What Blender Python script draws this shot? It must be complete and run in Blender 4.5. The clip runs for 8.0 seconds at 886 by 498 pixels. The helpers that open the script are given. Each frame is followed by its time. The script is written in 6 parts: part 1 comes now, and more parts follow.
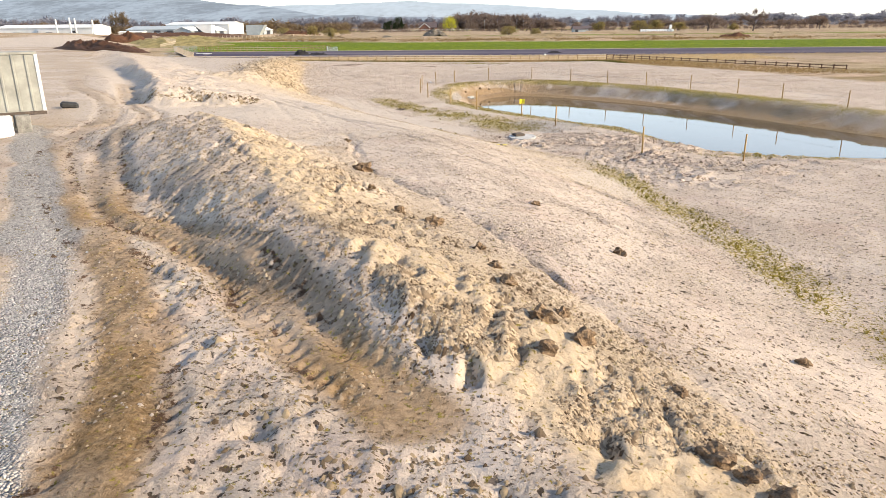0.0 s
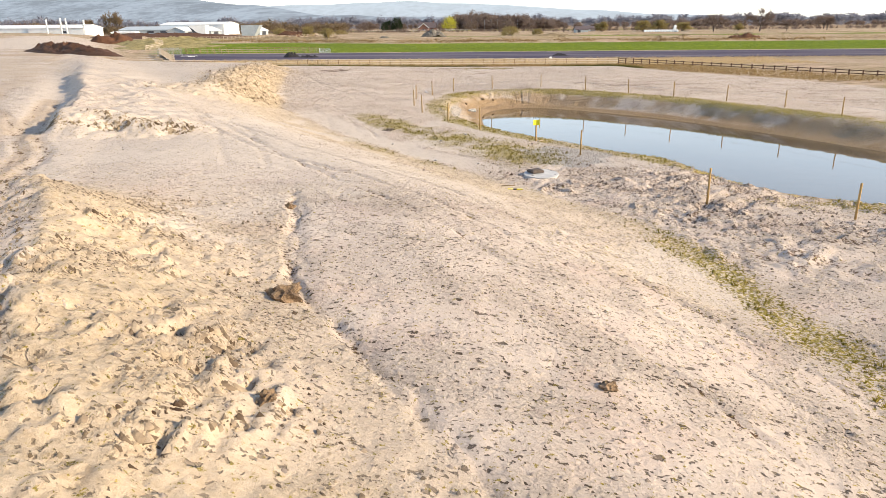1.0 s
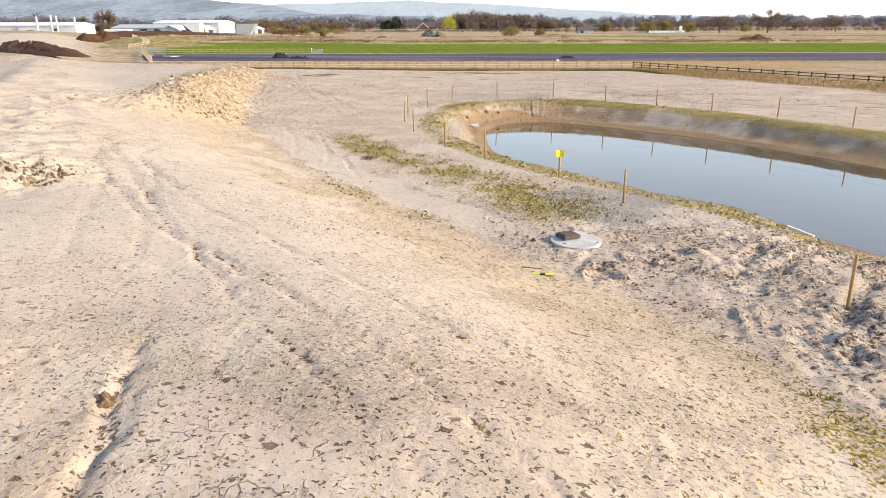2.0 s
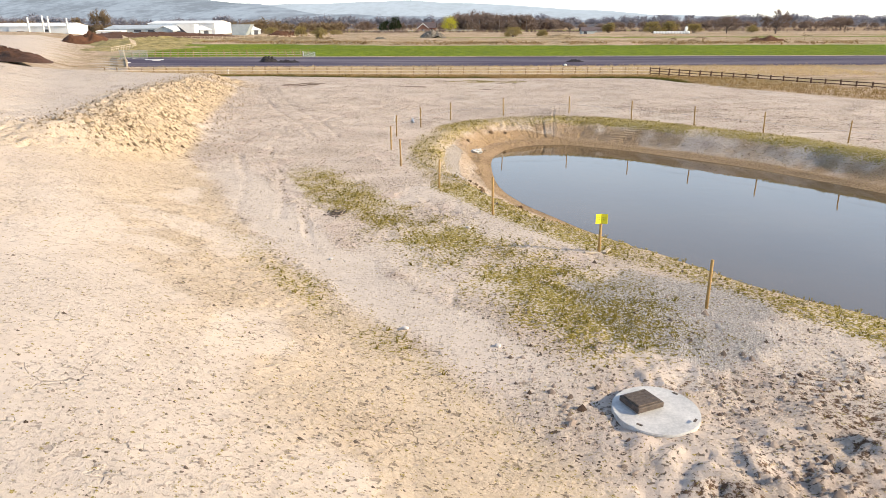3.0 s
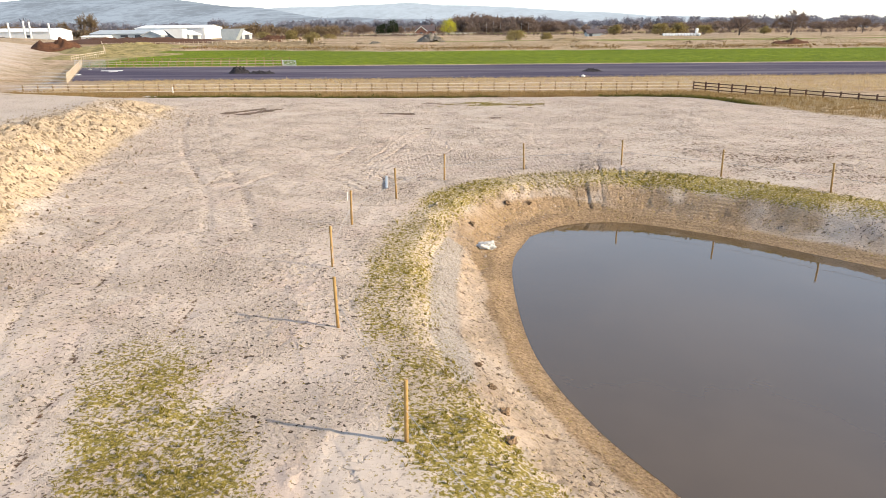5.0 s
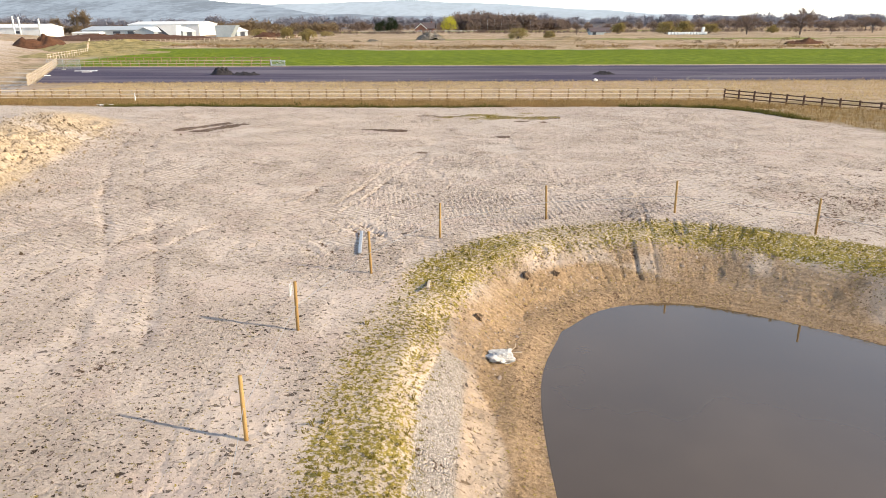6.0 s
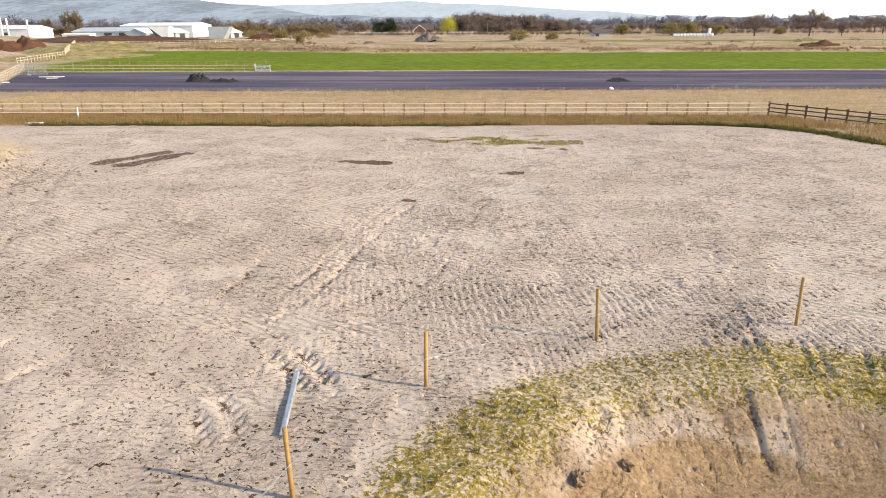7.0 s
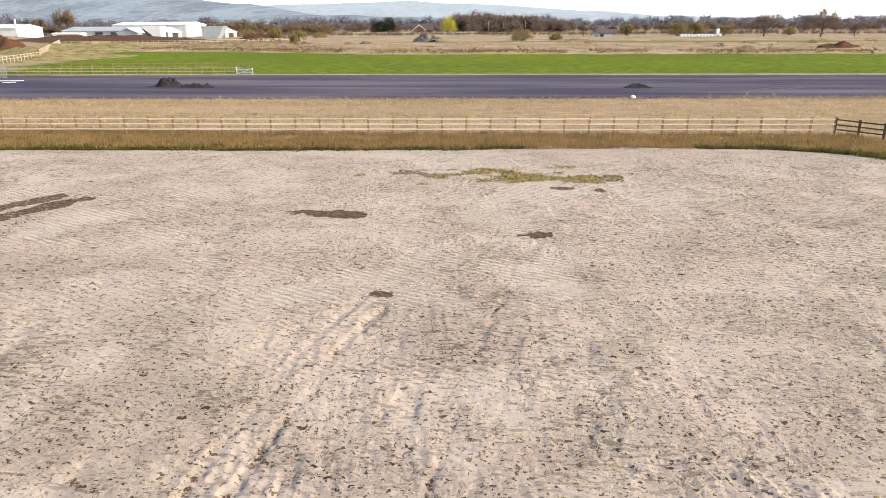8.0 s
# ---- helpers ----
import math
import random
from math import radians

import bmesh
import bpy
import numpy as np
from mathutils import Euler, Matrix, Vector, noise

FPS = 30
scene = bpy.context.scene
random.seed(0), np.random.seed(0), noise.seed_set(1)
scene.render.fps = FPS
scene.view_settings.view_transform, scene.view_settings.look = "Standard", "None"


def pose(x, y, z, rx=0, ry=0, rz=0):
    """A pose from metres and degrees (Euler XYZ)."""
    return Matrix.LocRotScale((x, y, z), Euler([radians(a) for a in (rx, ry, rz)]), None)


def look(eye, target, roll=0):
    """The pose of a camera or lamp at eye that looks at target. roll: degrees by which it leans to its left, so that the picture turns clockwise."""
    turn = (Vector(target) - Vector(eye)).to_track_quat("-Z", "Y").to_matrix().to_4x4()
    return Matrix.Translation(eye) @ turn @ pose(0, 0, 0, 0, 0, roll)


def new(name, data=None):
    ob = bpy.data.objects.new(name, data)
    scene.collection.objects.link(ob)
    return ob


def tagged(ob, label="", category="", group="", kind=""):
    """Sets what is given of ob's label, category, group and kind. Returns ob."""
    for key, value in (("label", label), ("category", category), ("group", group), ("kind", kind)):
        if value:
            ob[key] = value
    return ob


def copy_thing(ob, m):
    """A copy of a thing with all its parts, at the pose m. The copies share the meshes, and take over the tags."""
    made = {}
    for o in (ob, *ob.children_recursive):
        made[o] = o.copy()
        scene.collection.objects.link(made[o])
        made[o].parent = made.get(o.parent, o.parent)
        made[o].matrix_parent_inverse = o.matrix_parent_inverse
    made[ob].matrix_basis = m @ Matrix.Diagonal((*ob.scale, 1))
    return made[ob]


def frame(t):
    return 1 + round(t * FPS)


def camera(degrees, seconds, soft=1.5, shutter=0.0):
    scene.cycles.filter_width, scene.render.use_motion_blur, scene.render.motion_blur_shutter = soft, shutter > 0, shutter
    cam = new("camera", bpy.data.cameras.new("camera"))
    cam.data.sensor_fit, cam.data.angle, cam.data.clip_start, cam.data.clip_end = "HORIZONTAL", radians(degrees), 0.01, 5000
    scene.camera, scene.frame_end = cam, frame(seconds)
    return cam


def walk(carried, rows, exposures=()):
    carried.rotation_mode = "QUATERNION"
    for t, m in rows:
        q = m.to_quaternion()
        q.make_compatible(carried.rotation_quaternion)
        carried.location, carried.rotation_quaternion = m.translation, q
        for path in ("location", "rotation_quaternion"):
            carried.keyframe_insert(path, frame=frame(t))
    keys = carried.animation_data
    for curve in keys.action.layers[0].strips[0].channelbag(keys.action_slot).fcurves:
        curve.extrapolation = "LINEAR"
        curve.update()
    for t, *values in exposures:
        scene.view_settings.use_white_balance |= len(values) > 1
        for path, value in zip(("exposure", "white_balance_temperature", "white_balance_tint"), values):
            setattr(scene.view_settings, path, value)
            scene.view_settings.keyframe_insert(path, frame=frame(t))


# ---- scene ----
cam = camera(65.0, 8.0, soft=0.4)
PATH = [
    (0, (1.448, 1.078, 7.09), (1.337, 2.975, 6.467), -0.6),
    (0.5, (1.277, 6.58, 7.183), (1.166, 8.477, 6.56), -0.6),
    (1, (1.082, 12.141, 7.22), (0.972, 14.038, 6.597), -0.6),
    (1.2, (0.992, 14.395, 7.222), (0.883, 16.292, 6.598), -0.6),
    (2.3, (0.644, 26.582, 7.16), (0.537, 28.479, 6.536), -0.2),
    (2.5, (0.598, 28.717, 7.218), (0.49, 30.614, 6.593), -0.3),
    (3, (0.45, 34.081, 7.439), (0.341, 35.978, 6.815), -0.3),
    (3.5, (0.314, 39.358, 7.571), (0.204, 41.256, 6.949), -0.4),
    (4, (0.149, 44.539, 7.674), (0.038, 46.438, 7.054), -0.4),
    (4.5, (-0.007, 49.751, 7.727), (-0.118, 51.649, 7.106), -0.4),
    (4.7, (-0.037, 51.827, 7.651), (-0.15, 53.726, 7.035), -0.7),
    (5.8, (-0.461, 62.789, 7.868), (-0.57, 64.685, 7.242), -0.4),
    (6, (-0.523, 65.05, 7.833), (-0.633, 66.947, 7.208), -0.4),
    (6.5, (-0.709, 70.741, 7.858), (-0.819, 72.638, 7.235), -0.4),
    (7, (-0.891, 76.527, 7.882), (-1.0, 78.424, 7.26), -0.4),
    (7.5, (-1.078, 82.387, 7.85), (-1.187, 84.285, 7.228), -0.4),
    (8, (-1.294, 88.341, 7.728), (-1.403, 90.238, 7.106), -0.3),
]
walk(cam, [(t, look(eye, target, roll)) for t, eye, target, roll in PATH])
scene.view_settings.exposure = 0.54

# ---- daylight: low warm sun from the right, pale clear sky ----
SUN_EL, SUN_DIR = radians(24), Vector((0.975, -0.22, 0.0)).normalized()
world = bpy.data.worlds.new("sky")
scene.world = world
world.use_nodes = True
wn = world.node_tree.nodes
sky = wn.new("ShaderNodeTexSky")
sky.sky_type, sky.sun_disc = "NISHITA", False
sky.sun_elevation, sky.sun_rotation = SUN_EL, math.atan2(SUN_DIR.x, SUN_DIR.y)
sky.dust_density, sky.ozone_density = 0.5, 1.5
# thin bright haze over the whole sky, thickest at the horizon
up = wn.new("ShaderNodeSeparateXYZ")
world.node_tree.links.new(wn.new("ShaderNodeTexCoord").outputs["Generated"], up.inputs[0])
thin = wn.new("ShaderNodeMath")
thin.operation, thin.use_clamp = "SUBTRACT", True
thin.inputs[0].default_value = 1.0
world.node_tree.links.new(up.outputs[2], thin.inputs[1])
fall = wn.new("ShaderNodeMath")
fall.operation = "POWER"
fall.inputs[1].default_value = 3.0
world.node_tree.links.new(thin.outputs[0], fall.inputs[0])
veil = wn.new("ShaderNodeMix")
veil.data_type = "RGBA"
veil.inputs[6].default_value, veil.inputs[7].default_value = (0.85, 1.02, 1.35, 1), (5.6, 5.9, 6.4, 1)
world.node_tree.links.new(fall.outputs[0], veil.inputs[0])
haze = wn.new("ShaderNodeMix")
haze.data_type, haze.blend_type = "RGBA", "ADD"
haze.inputs[0].default_value = 1.0
world.node_tree.links.new(veil.outputs[2], haze.inputs[7])
world.node_tree.links.new(sky.outputs[0], haze.inputs[6])
world.node_tree.links.new(haze.outputs[2], wn["Background"].inputs[0])
wn["Background"].inputs[1].default_value = 0.12
sun_data = bpy.data.lights.new("sun", "SUN")
sun_data.energy, sun_data.angle, sun_data.color = 5.5, radians(1.2), (1.0, 0.815, 0.575)
sun = new("sun", sun_data)
sun.matrix_world = look((SUN_DIR * math.cos(SUN_EL) + Vector((0, 0, math.sin(SUN_EL)))) * 100, (0, 0, 0))


# ---- numeric helpers ----
def sm(v, a, b):
    t = np.clip((v - a) / (b - a), 0, 1)
    return t * t * (3 - 2 * t)


def vnoise(x, y, seed=0):
    """Smooth lattice noise in -1..1."""
    xi, yi = np.floor(x), np.floor(y)
    fx, fy = x - xi, y - yi
    fx, fy = fx * fx * (3 - 2 * fx), fy * fy * (3 - 2 * fy)
    xi, yi = xi.astype(np.int64), yi.astype(np.int64)

    def h(a, b):
        n = (a * 374761393 + b * 668265263 + seed * 974711) & 0xFFFFFFFF
        n = ((n ^ (n >> 13)) * 1274126177) & 0xFFFFFFFF
        n = ((n ^ (n >> 16)) * 2246822519) & 0xFFFFFFFF
        return ((n ^ (n >> 15)) & 0xFFFF) / 32767.5 - 1

    return (h(xi, yi) * (1 - fx) + h(xi + 1, yi) * fx) * (1 - fy) + (h(xi, yi + 1) * (1 - fx) + h(xi + 1, yi + 1) * fx) * fy


def fbm(x, y, scale, octaves=3, seed=0, gain=0.5):
    out, amp, total = 0, 1.0, 0.0
    for o in range(octaves):
        out = out + amp * vnoise(x / scale * 2**o + 13.7 * o, y / scale * 2**o - 7.1 * o, seed + o)
        total += amp
        amp *= gain
    return out / total


def line_dist(x, y, pts):
    """Distance to a polyline, signed (positive to its left), and the length run along it."""
    best = np.full(np.shape(x), 1e9)
    side, run = np.zeros(np.shape(x)), np.zeros(np.shape(x))
    length = 0.0
    for (ax, ay), (bx, by) in zip(pts, pts[1:]):
        ux, uy = bx - ax, by - ay
        l = math.hypot(ux, uy)
        t = np.clip(((x - ax) * ux + (y - ay) * uy) / (l * l), 0, 1)
        d = np.hypot(x - ax - t * ux, y - ay - t * uy)
        near = d < best
        best = np.where(near, d, best)
        side = np.where(near, np.sign(ux * (y - ay) - uy * (x - ax)), side)
        run = np.where(near, length + t * l, run)
        length += l
    return best * np.where(side == 0, 1, side), run


def near_line(x, y, pts, reach=8.0):
    """line_dist for the points near the line alone; 99 elsewhere."""
    lo, hi = np.min(pts, 0) - reach, np.max(pts, 0) + reach
    pick = (x > lo[0]) & (x < hi[0]) & (y > lo[1]) & (y < hi[1])
    d, run = np.full(np.shape(x), 99.0), np.zeros(np.shape(x))
    d[pick], run[pick] = line_dist(x[pick], y[pick], pts)
    return d, run


def poly_dist(x, y, pts):
    """Distance to a closed outline, negative inside; 99 far from it."""
    lo, hi = np.min(pts, 0) - 9, np.max(pts, 0) + 9
    pick = (x > lo[0]) & (x < hi[0]) & (y > lo[1]) & (y < hi[1])
    full = np.full(np.shape(x), 99.0)
    x, y = x[pick], y[pick]
    ring = list(pts) + [pts[0]]
    d = np.abs(line_dist(x, y, ring)[0])
    inside = np.zeros(np.shape(x), bool)
    for (ax, ay), (bx, by) in zip(ring, ring[1:]):
        if ay != by:
            inside ^= ((ay > y) != (by > y)) & (x < (bx - ax) * (y - ay) / (by - ay) + ax)
    full[pick] = np.where(inside, -d, d)
    return full


def curve_pts(pts, n=6):
    """A smooth line through a few points."""
    p = [Vector(q).to_2d() for q in pts]
    p = [2 * p[0] - p[1]] + p + [2 * p[-1] - p[-2]]
    out = []
    for a, b, c, d in zip(p, p[1:], p[2:], p[3:]):
        for k in range(n):
            t = k / n
            out.append(tuple(0.5 * (2 * b + (c - a) * t + (2 * a - 5 * b + 4 * c - d) * t * t + (3 * b - a - 3 * c + d) * t**3)))
    return out + [tuple(p[-2])]


# ---- the plan of the ground ----
WATER_Z = -1.77
POND = curve_pts([(2.1, 85.8), (1.2, 82.5), (1.1, 78.3), (1.5, 73.6), (2.6, 70), (3.9, 67.5), (5.3, 65), (7.5, 61.8), (9.8, 58.8),
                  (12, 56.3), (14.4, 53.8), (17.5, 49.3), (22, 46.8), (28, 46.4), (36, 43), (44, 35), (50, 34), (48, 41), (40, 48.5), (33, 55.4),
                  (28.8, 62.5), (24.7, 69.8), (18.4, 79.0), (14.6, 82.8), (10.9, 86), (7, 88.2), (4, 87.8), (2.1, 85.8)], 6)[:-1]
TOE = [(13, -40), (12, 8), (11.2, 17), (10, 24.5), (8.6, 32), (7.2, 37.5), (4.6, 41.6), (0.5, 47.6), (-2.4, 51.4), (-6.3, 56),
       (-10, 62), (-13.3, 68.3), (-16.2, 72.5), (-18, 79), (-20.6, 87), (-23.3, 99), (-25.5, 110), (-27.5, 117), (-34, 122), (-44, 126), (-53, 131), (-63, 142), (-75, 164), (-98, 206), (-129, 262), (-168, 330), (-260, 470)]
RIDGE = curve_pts([(4.2, 2), (3.5, 5), (2.9, 7.0), (2.2, 8.5), (1.1, 10.0), (0.1, 11.4), (-1.1, 13.3), (-2.3, 15.1), (-4.1, 18.4), (-5.9, 21.9), (-8.0, 25.8), (-10.4, 28.9), (-12.4, 31.2)], 3)
PLATEAU_SPLIT = RIDGE + [(-15, 37), (-20, 48), (-45, 95), (-90, 170)]
MOUND = [(-21.5, 69), (-21.5, 76), (-24, 84), (-26.6, 95), (-28, 104), (-28.3, 111)]
STRIP = curve_pts([(-20, 33), (-18.3, 30.4), (-13.5, 23.2), (-9.4, 16.8), (-7.0, 13.2), (-5.6, 10), (-4.5, 7.6), (-3.6, 5), (-3, 0)], 3)
HAUL_A = curve_pts([(-44.7, 82), (-31.5, 57), (-24.1, 47.4), (-19.4, 39.5), (-16.7, 32.9), (-15, 26.9), (-11.4, 20.9), (-8.1, 16.7), (-6.4, 14.5), (-5.2, 12.8), (-4.0, 10.6), (-3.3, 9.1), (-2.7, 7.2), (-2.2, 4)], 3)
HAUL_B = curve_pts([(-29, 60), (-20.3, 43.9), (-16.4, 38), (-14.2, 32.3), (-13, 27.7), (-10.8, 23), (-8.0, 17.9), (-5.8, 16.1), (-3.5, 13.8), (-2.1, 11.9), (-1, 10.4), (-0.1, 9.3), (0.6, 8.5)], 3)
DRAIN = [(-61, 116), (-44, 88), (-30, 64), (-24.6, 54), (-21.5, 47.7), (-19.3, 43)]
CRACK = curve_pts([(4.6, 11), (2.8, 15), (0.8, 19.5), (-0.7, 21.8), (-1.6, 23.3), (-3.0, 25.9), (-4.2, 30.8), (-5.1, 33.3)], 4)
FENCE_A, FENCE_B = ((-56.5, 139.0), (25.4, 142.9)), ((25.4, 142.9), (52.5, 105))
VERGE = [(-62, 133), (-36, 128.5), (-26, 129.3), (-15, 131.4), (-4, 133.0), (7, 134.6), (16.5, 134.6), (20.5, 132.5), (22.8, 128), (25, 122), (29, 115), (34, 109), (45, 96), (72, 60), (92, 10)]


def coarse_z(x, y):
    """The lie of the land without clods or ruts."""
    low = -0.22 + 0.36 * sm(y, 90, 104) + 0.026 * np.clip(-x - 4, 0, 24) * sm(y, 138, 120) + 0.3 * sm(y, 46, 34)
    low = low - 0.72 * sm(y, 126, 141) - 0.27 * sm(y, 143, 163) - 0.5 * (sm(y, 171.0 + 0.025 * np.clip(x, -90, 40), 172.6 + 0.025 * np.clip(x, -90, 40)) - sm(y, 206.5, 208.8)) * sm(x + 0.553 * (y - 171), -73, -69.5)
    low = low + 0.35 * sm(x, -8, -52) * sm(y, 127, 137) * sm(y, 170, 150) - 0.5 * sm(x, 11, 17) * np.exp(-(((y - 45) / 7) ** 2))
    beyond = sm(x, 18, 50) * sm(y, 150, 90)
    low = low - 0.25 * beyond
    split = line_dist(x, y, PLATEAU_SPLIT)[0]
    top = 2.08 + 0.45 * sm(split, -1.5, 1.5) + 0.35 * sm(x, -5, -12) * sm(y, 52, 34) * sm(split, 1, -1) - 0.45 * sm(y, 58, 120)
    toe = line_dist(x, y, TOE)[0]
    width = 5.2 + 4.6 * sm(y, 74, 62) + 0.6 * sm(y, 40, 26) + 6 * sm(y, 118, 150)
    z = low + (np.maximum(top, low) - low) * sm(toe, -0.4, width)
    # spoil ridge: a flank in shade, steep at the near end, and a long sunlit back
    wide = 1.2 + 1.0 * sm(y, 10, 15) + 1.7 * sm(y, 16, 24)
    face = np.clip(1 - split / wide, 0, 1)
    prof = np.where(split > 0, face * (1.25 - 0.25 * face), np.exp(-((split / 3.0) ** 2)))
    rough = fbm(x, y, 2.2, 2, 5)
    z = z + (0.28 + 0.77 * sm(y, 8, 13.5) + 0.35 * sm(y, 15, 22) + 0.15 * rough) * prof * sm(y, 33.5, 27)
    # yellow clay mound
    d, run = near_line(x, y, MOUND, 12)
    z = z + (0.45 + 0.3 * fbm(x, y, 4, 2, 6) + 0.45 * np.abs(fbm(x, y, 1.5, 2, 9))) * np.exp(-((d / 3.2) ** 2))
    # drain along the haul road, cut into the edge of a raised lobe
    d = near_line(x, y, DRAIN, 14)[0]
    fade = sm(y + 0.8 * rough, 42.4, 44.4)
    z = z - 0.35 * fade * np.exp(-(((d + 0.7) / 1.1) ** 2)) + (0.75 + 0.15 * rough + 0.35 * fbm(x, y, 1.3, 3, 10)) * fade * sm(d + 0.7 * fbm(x, y, 2.0, 2, 11), 0.0, 1.1) * sm(d, 9.5, 3.5) * (d < 50)
    # pond
    d = poly_dist(x, y, POND)
    wob = 0.35 * fbm(x, y, 3.0, 2, 8)
    crest = -0.3 - 0.75 * sm(x, 11, 15) * sm(y, 60, 54)
    bank = WATER_Z + 0.22 * sm(d, 0, 0.9) + (crest - WATER_Z - 0.22) * sm(d + wob, 0.7, 3.9)
    bank = np.where(d < 0, WATER_Z + np.maximum(d * 0.35, -1.4), bank)
    blend = sm(d, 3.2, 5.5)
    z = np.where(d < 5.5, bank * (1 - blend) + z * blend, z)
    return z, d, toe, split


def height(x, y):
    a = np.array([float(x)])
    return float(coarse_z(a, np.array([float(y)]))[0][0])


# ---- materials ----
class Nodes:
    """A small writer of node materials."""

    def __init__(self, name):
        self.mat = bpy.data.materials.new(name)
        self.mat.use_nodes = True
        self.tree = self.mat.node_tree
        self.bsdf = self.tree.nodes["Principled BSDF"]
        self.geo = self.tree.nodes.new("ShaderNodeNewGeometry").outputs["Position"]
        self.obj = self.tree.nodes.new("ShaderNodeTexCoord").outputs["Object"]

    def put(self, socket, value):
        if isinstance(value, bpy.types.NodeSocket):
            self.tree.links.new(value, socket)
        elif isinstance(value, (tuple, list)) and len(value) == 3 and socket.type == "RGBA":
            socket.default_value = (*value, 1)
        else:
            socket.default_value = value

    def noise(self, scale, detail=4.0, rough=0.55, vec=None, dist=0.0):
        n = self.tree.nodes.new("ShaderNodeTexNoise")
        self.put(n.inputs["Vector"], vec or self.geo)
        n.inputs["Scale"].default_value, n.inputs["Detail"].default_value = scale, detail
        n.inputs["Roughness"].default_value, n.inputs["Distortion"].default_value = rough, dist
        return n.outputs["Fac"]

    def cells(self, scale, vec=None, feature="F1"):
        n = self.tree.nodes.new("ShaderNodeTexVoronoi")
        n.feature = feature
        self.put(n.inputs["Vector"], vec or self.geo)
        n.inputs["Scale"].default_value = scale
        return n

    def ramp(self, fac, a, b):
        """Stretches fac from a..b to 0..1."""
        n = self.tree.nodes.new("ShaderNodeMapRange")
        n.clamp = True
        self.put(n.inputs[0], fac)
        n.inputs[1].default_value, n.inputs[2].default_value = a, b
        return n.outputs[0]

    def math(self, op, a, b=0.0):
        n = self.tree.nodes.new("ShaderNodeMath")
        n.operation = op
        self.put(n.inputs[0], a)
        self.put(n.inputs[1], b)
        return n.outputs[0]

    def mix(self, fac, a, b):
        n = self.tree.nodes.new("ShaderNodeMix")
        n.data_type = "RGBA"
        self.put(n.inputs[0], fac)
        self.put(n.inputs[6], a)
        self.put(n.inputs[7], b)
        return n.outputs[2]

    def attr(self, name):
        n = self.tree.nodes.new("ShaderNodeAttribute")
        n.attribute_name = name
        return n.outputs["Fac"]

    def rand(self):
        return self.tree.nodes.new("ShaderNodeObjectInfo").outputs["Random"]

    def island(self):
        return self.tree.nodes.new("ShaderNodeNewGeometry").outputs["Random Per Island"]

    def stretch(self, x, y, z):
        n = self.tree.nodes.new("ShaderNodeMapping")
        self.put(n.inputs[0], self.obj)
        n.inputs["Scale"].default_value = (x, y, z)
        return n.outputs[0]

    def done(self, color, rough=0.8, bump=None, depth=0.02, metal=0.0, spec=0.3):
        self.put(self.bsdf.inputs["Base Color"], color)
        self.put(self.bsdf.inputs["Roughness"], rough)
        self.put(self.bsdf.inputs["Metallic"], metal)
        self.put(self.bsdf.inputs["Specular IOR Level"], spec)
        if bump is not None:
            n = self.tree.nodes.new("ShaderNodeBump")
            n.inputs["Distance"].default_value = depth
            self.put(n.inputs["Height"], bump)
            self.put(self.bsdf.inputs["Normal"], n.outputs[0])
        return self.mat


def simple(name, a, b, scale=6.0, rough=0.8, depth=0.01, metal=0.0, by_object=0.0):
    """Two tones mixed by noise at two scales, with matching relief."""
    m = Nodes(name)
    f = m.math("ADD", m.math("MULTIPLY", m.noise(scale), 0.6), m.math("MULTIPLY", m.noise(scale * 7), 0.4))
    f = m.ramp(f, 0.35, 0.65)
    if by_object:
        f = m.math("ADD", m.math("MULTIPLY", f, 1 - by_object), m.math("MULTIPLY", m.rand(), by_object))
    return m.done(m.mix(f, a, b), rough, m.noise(scale * 5), depth, metal)


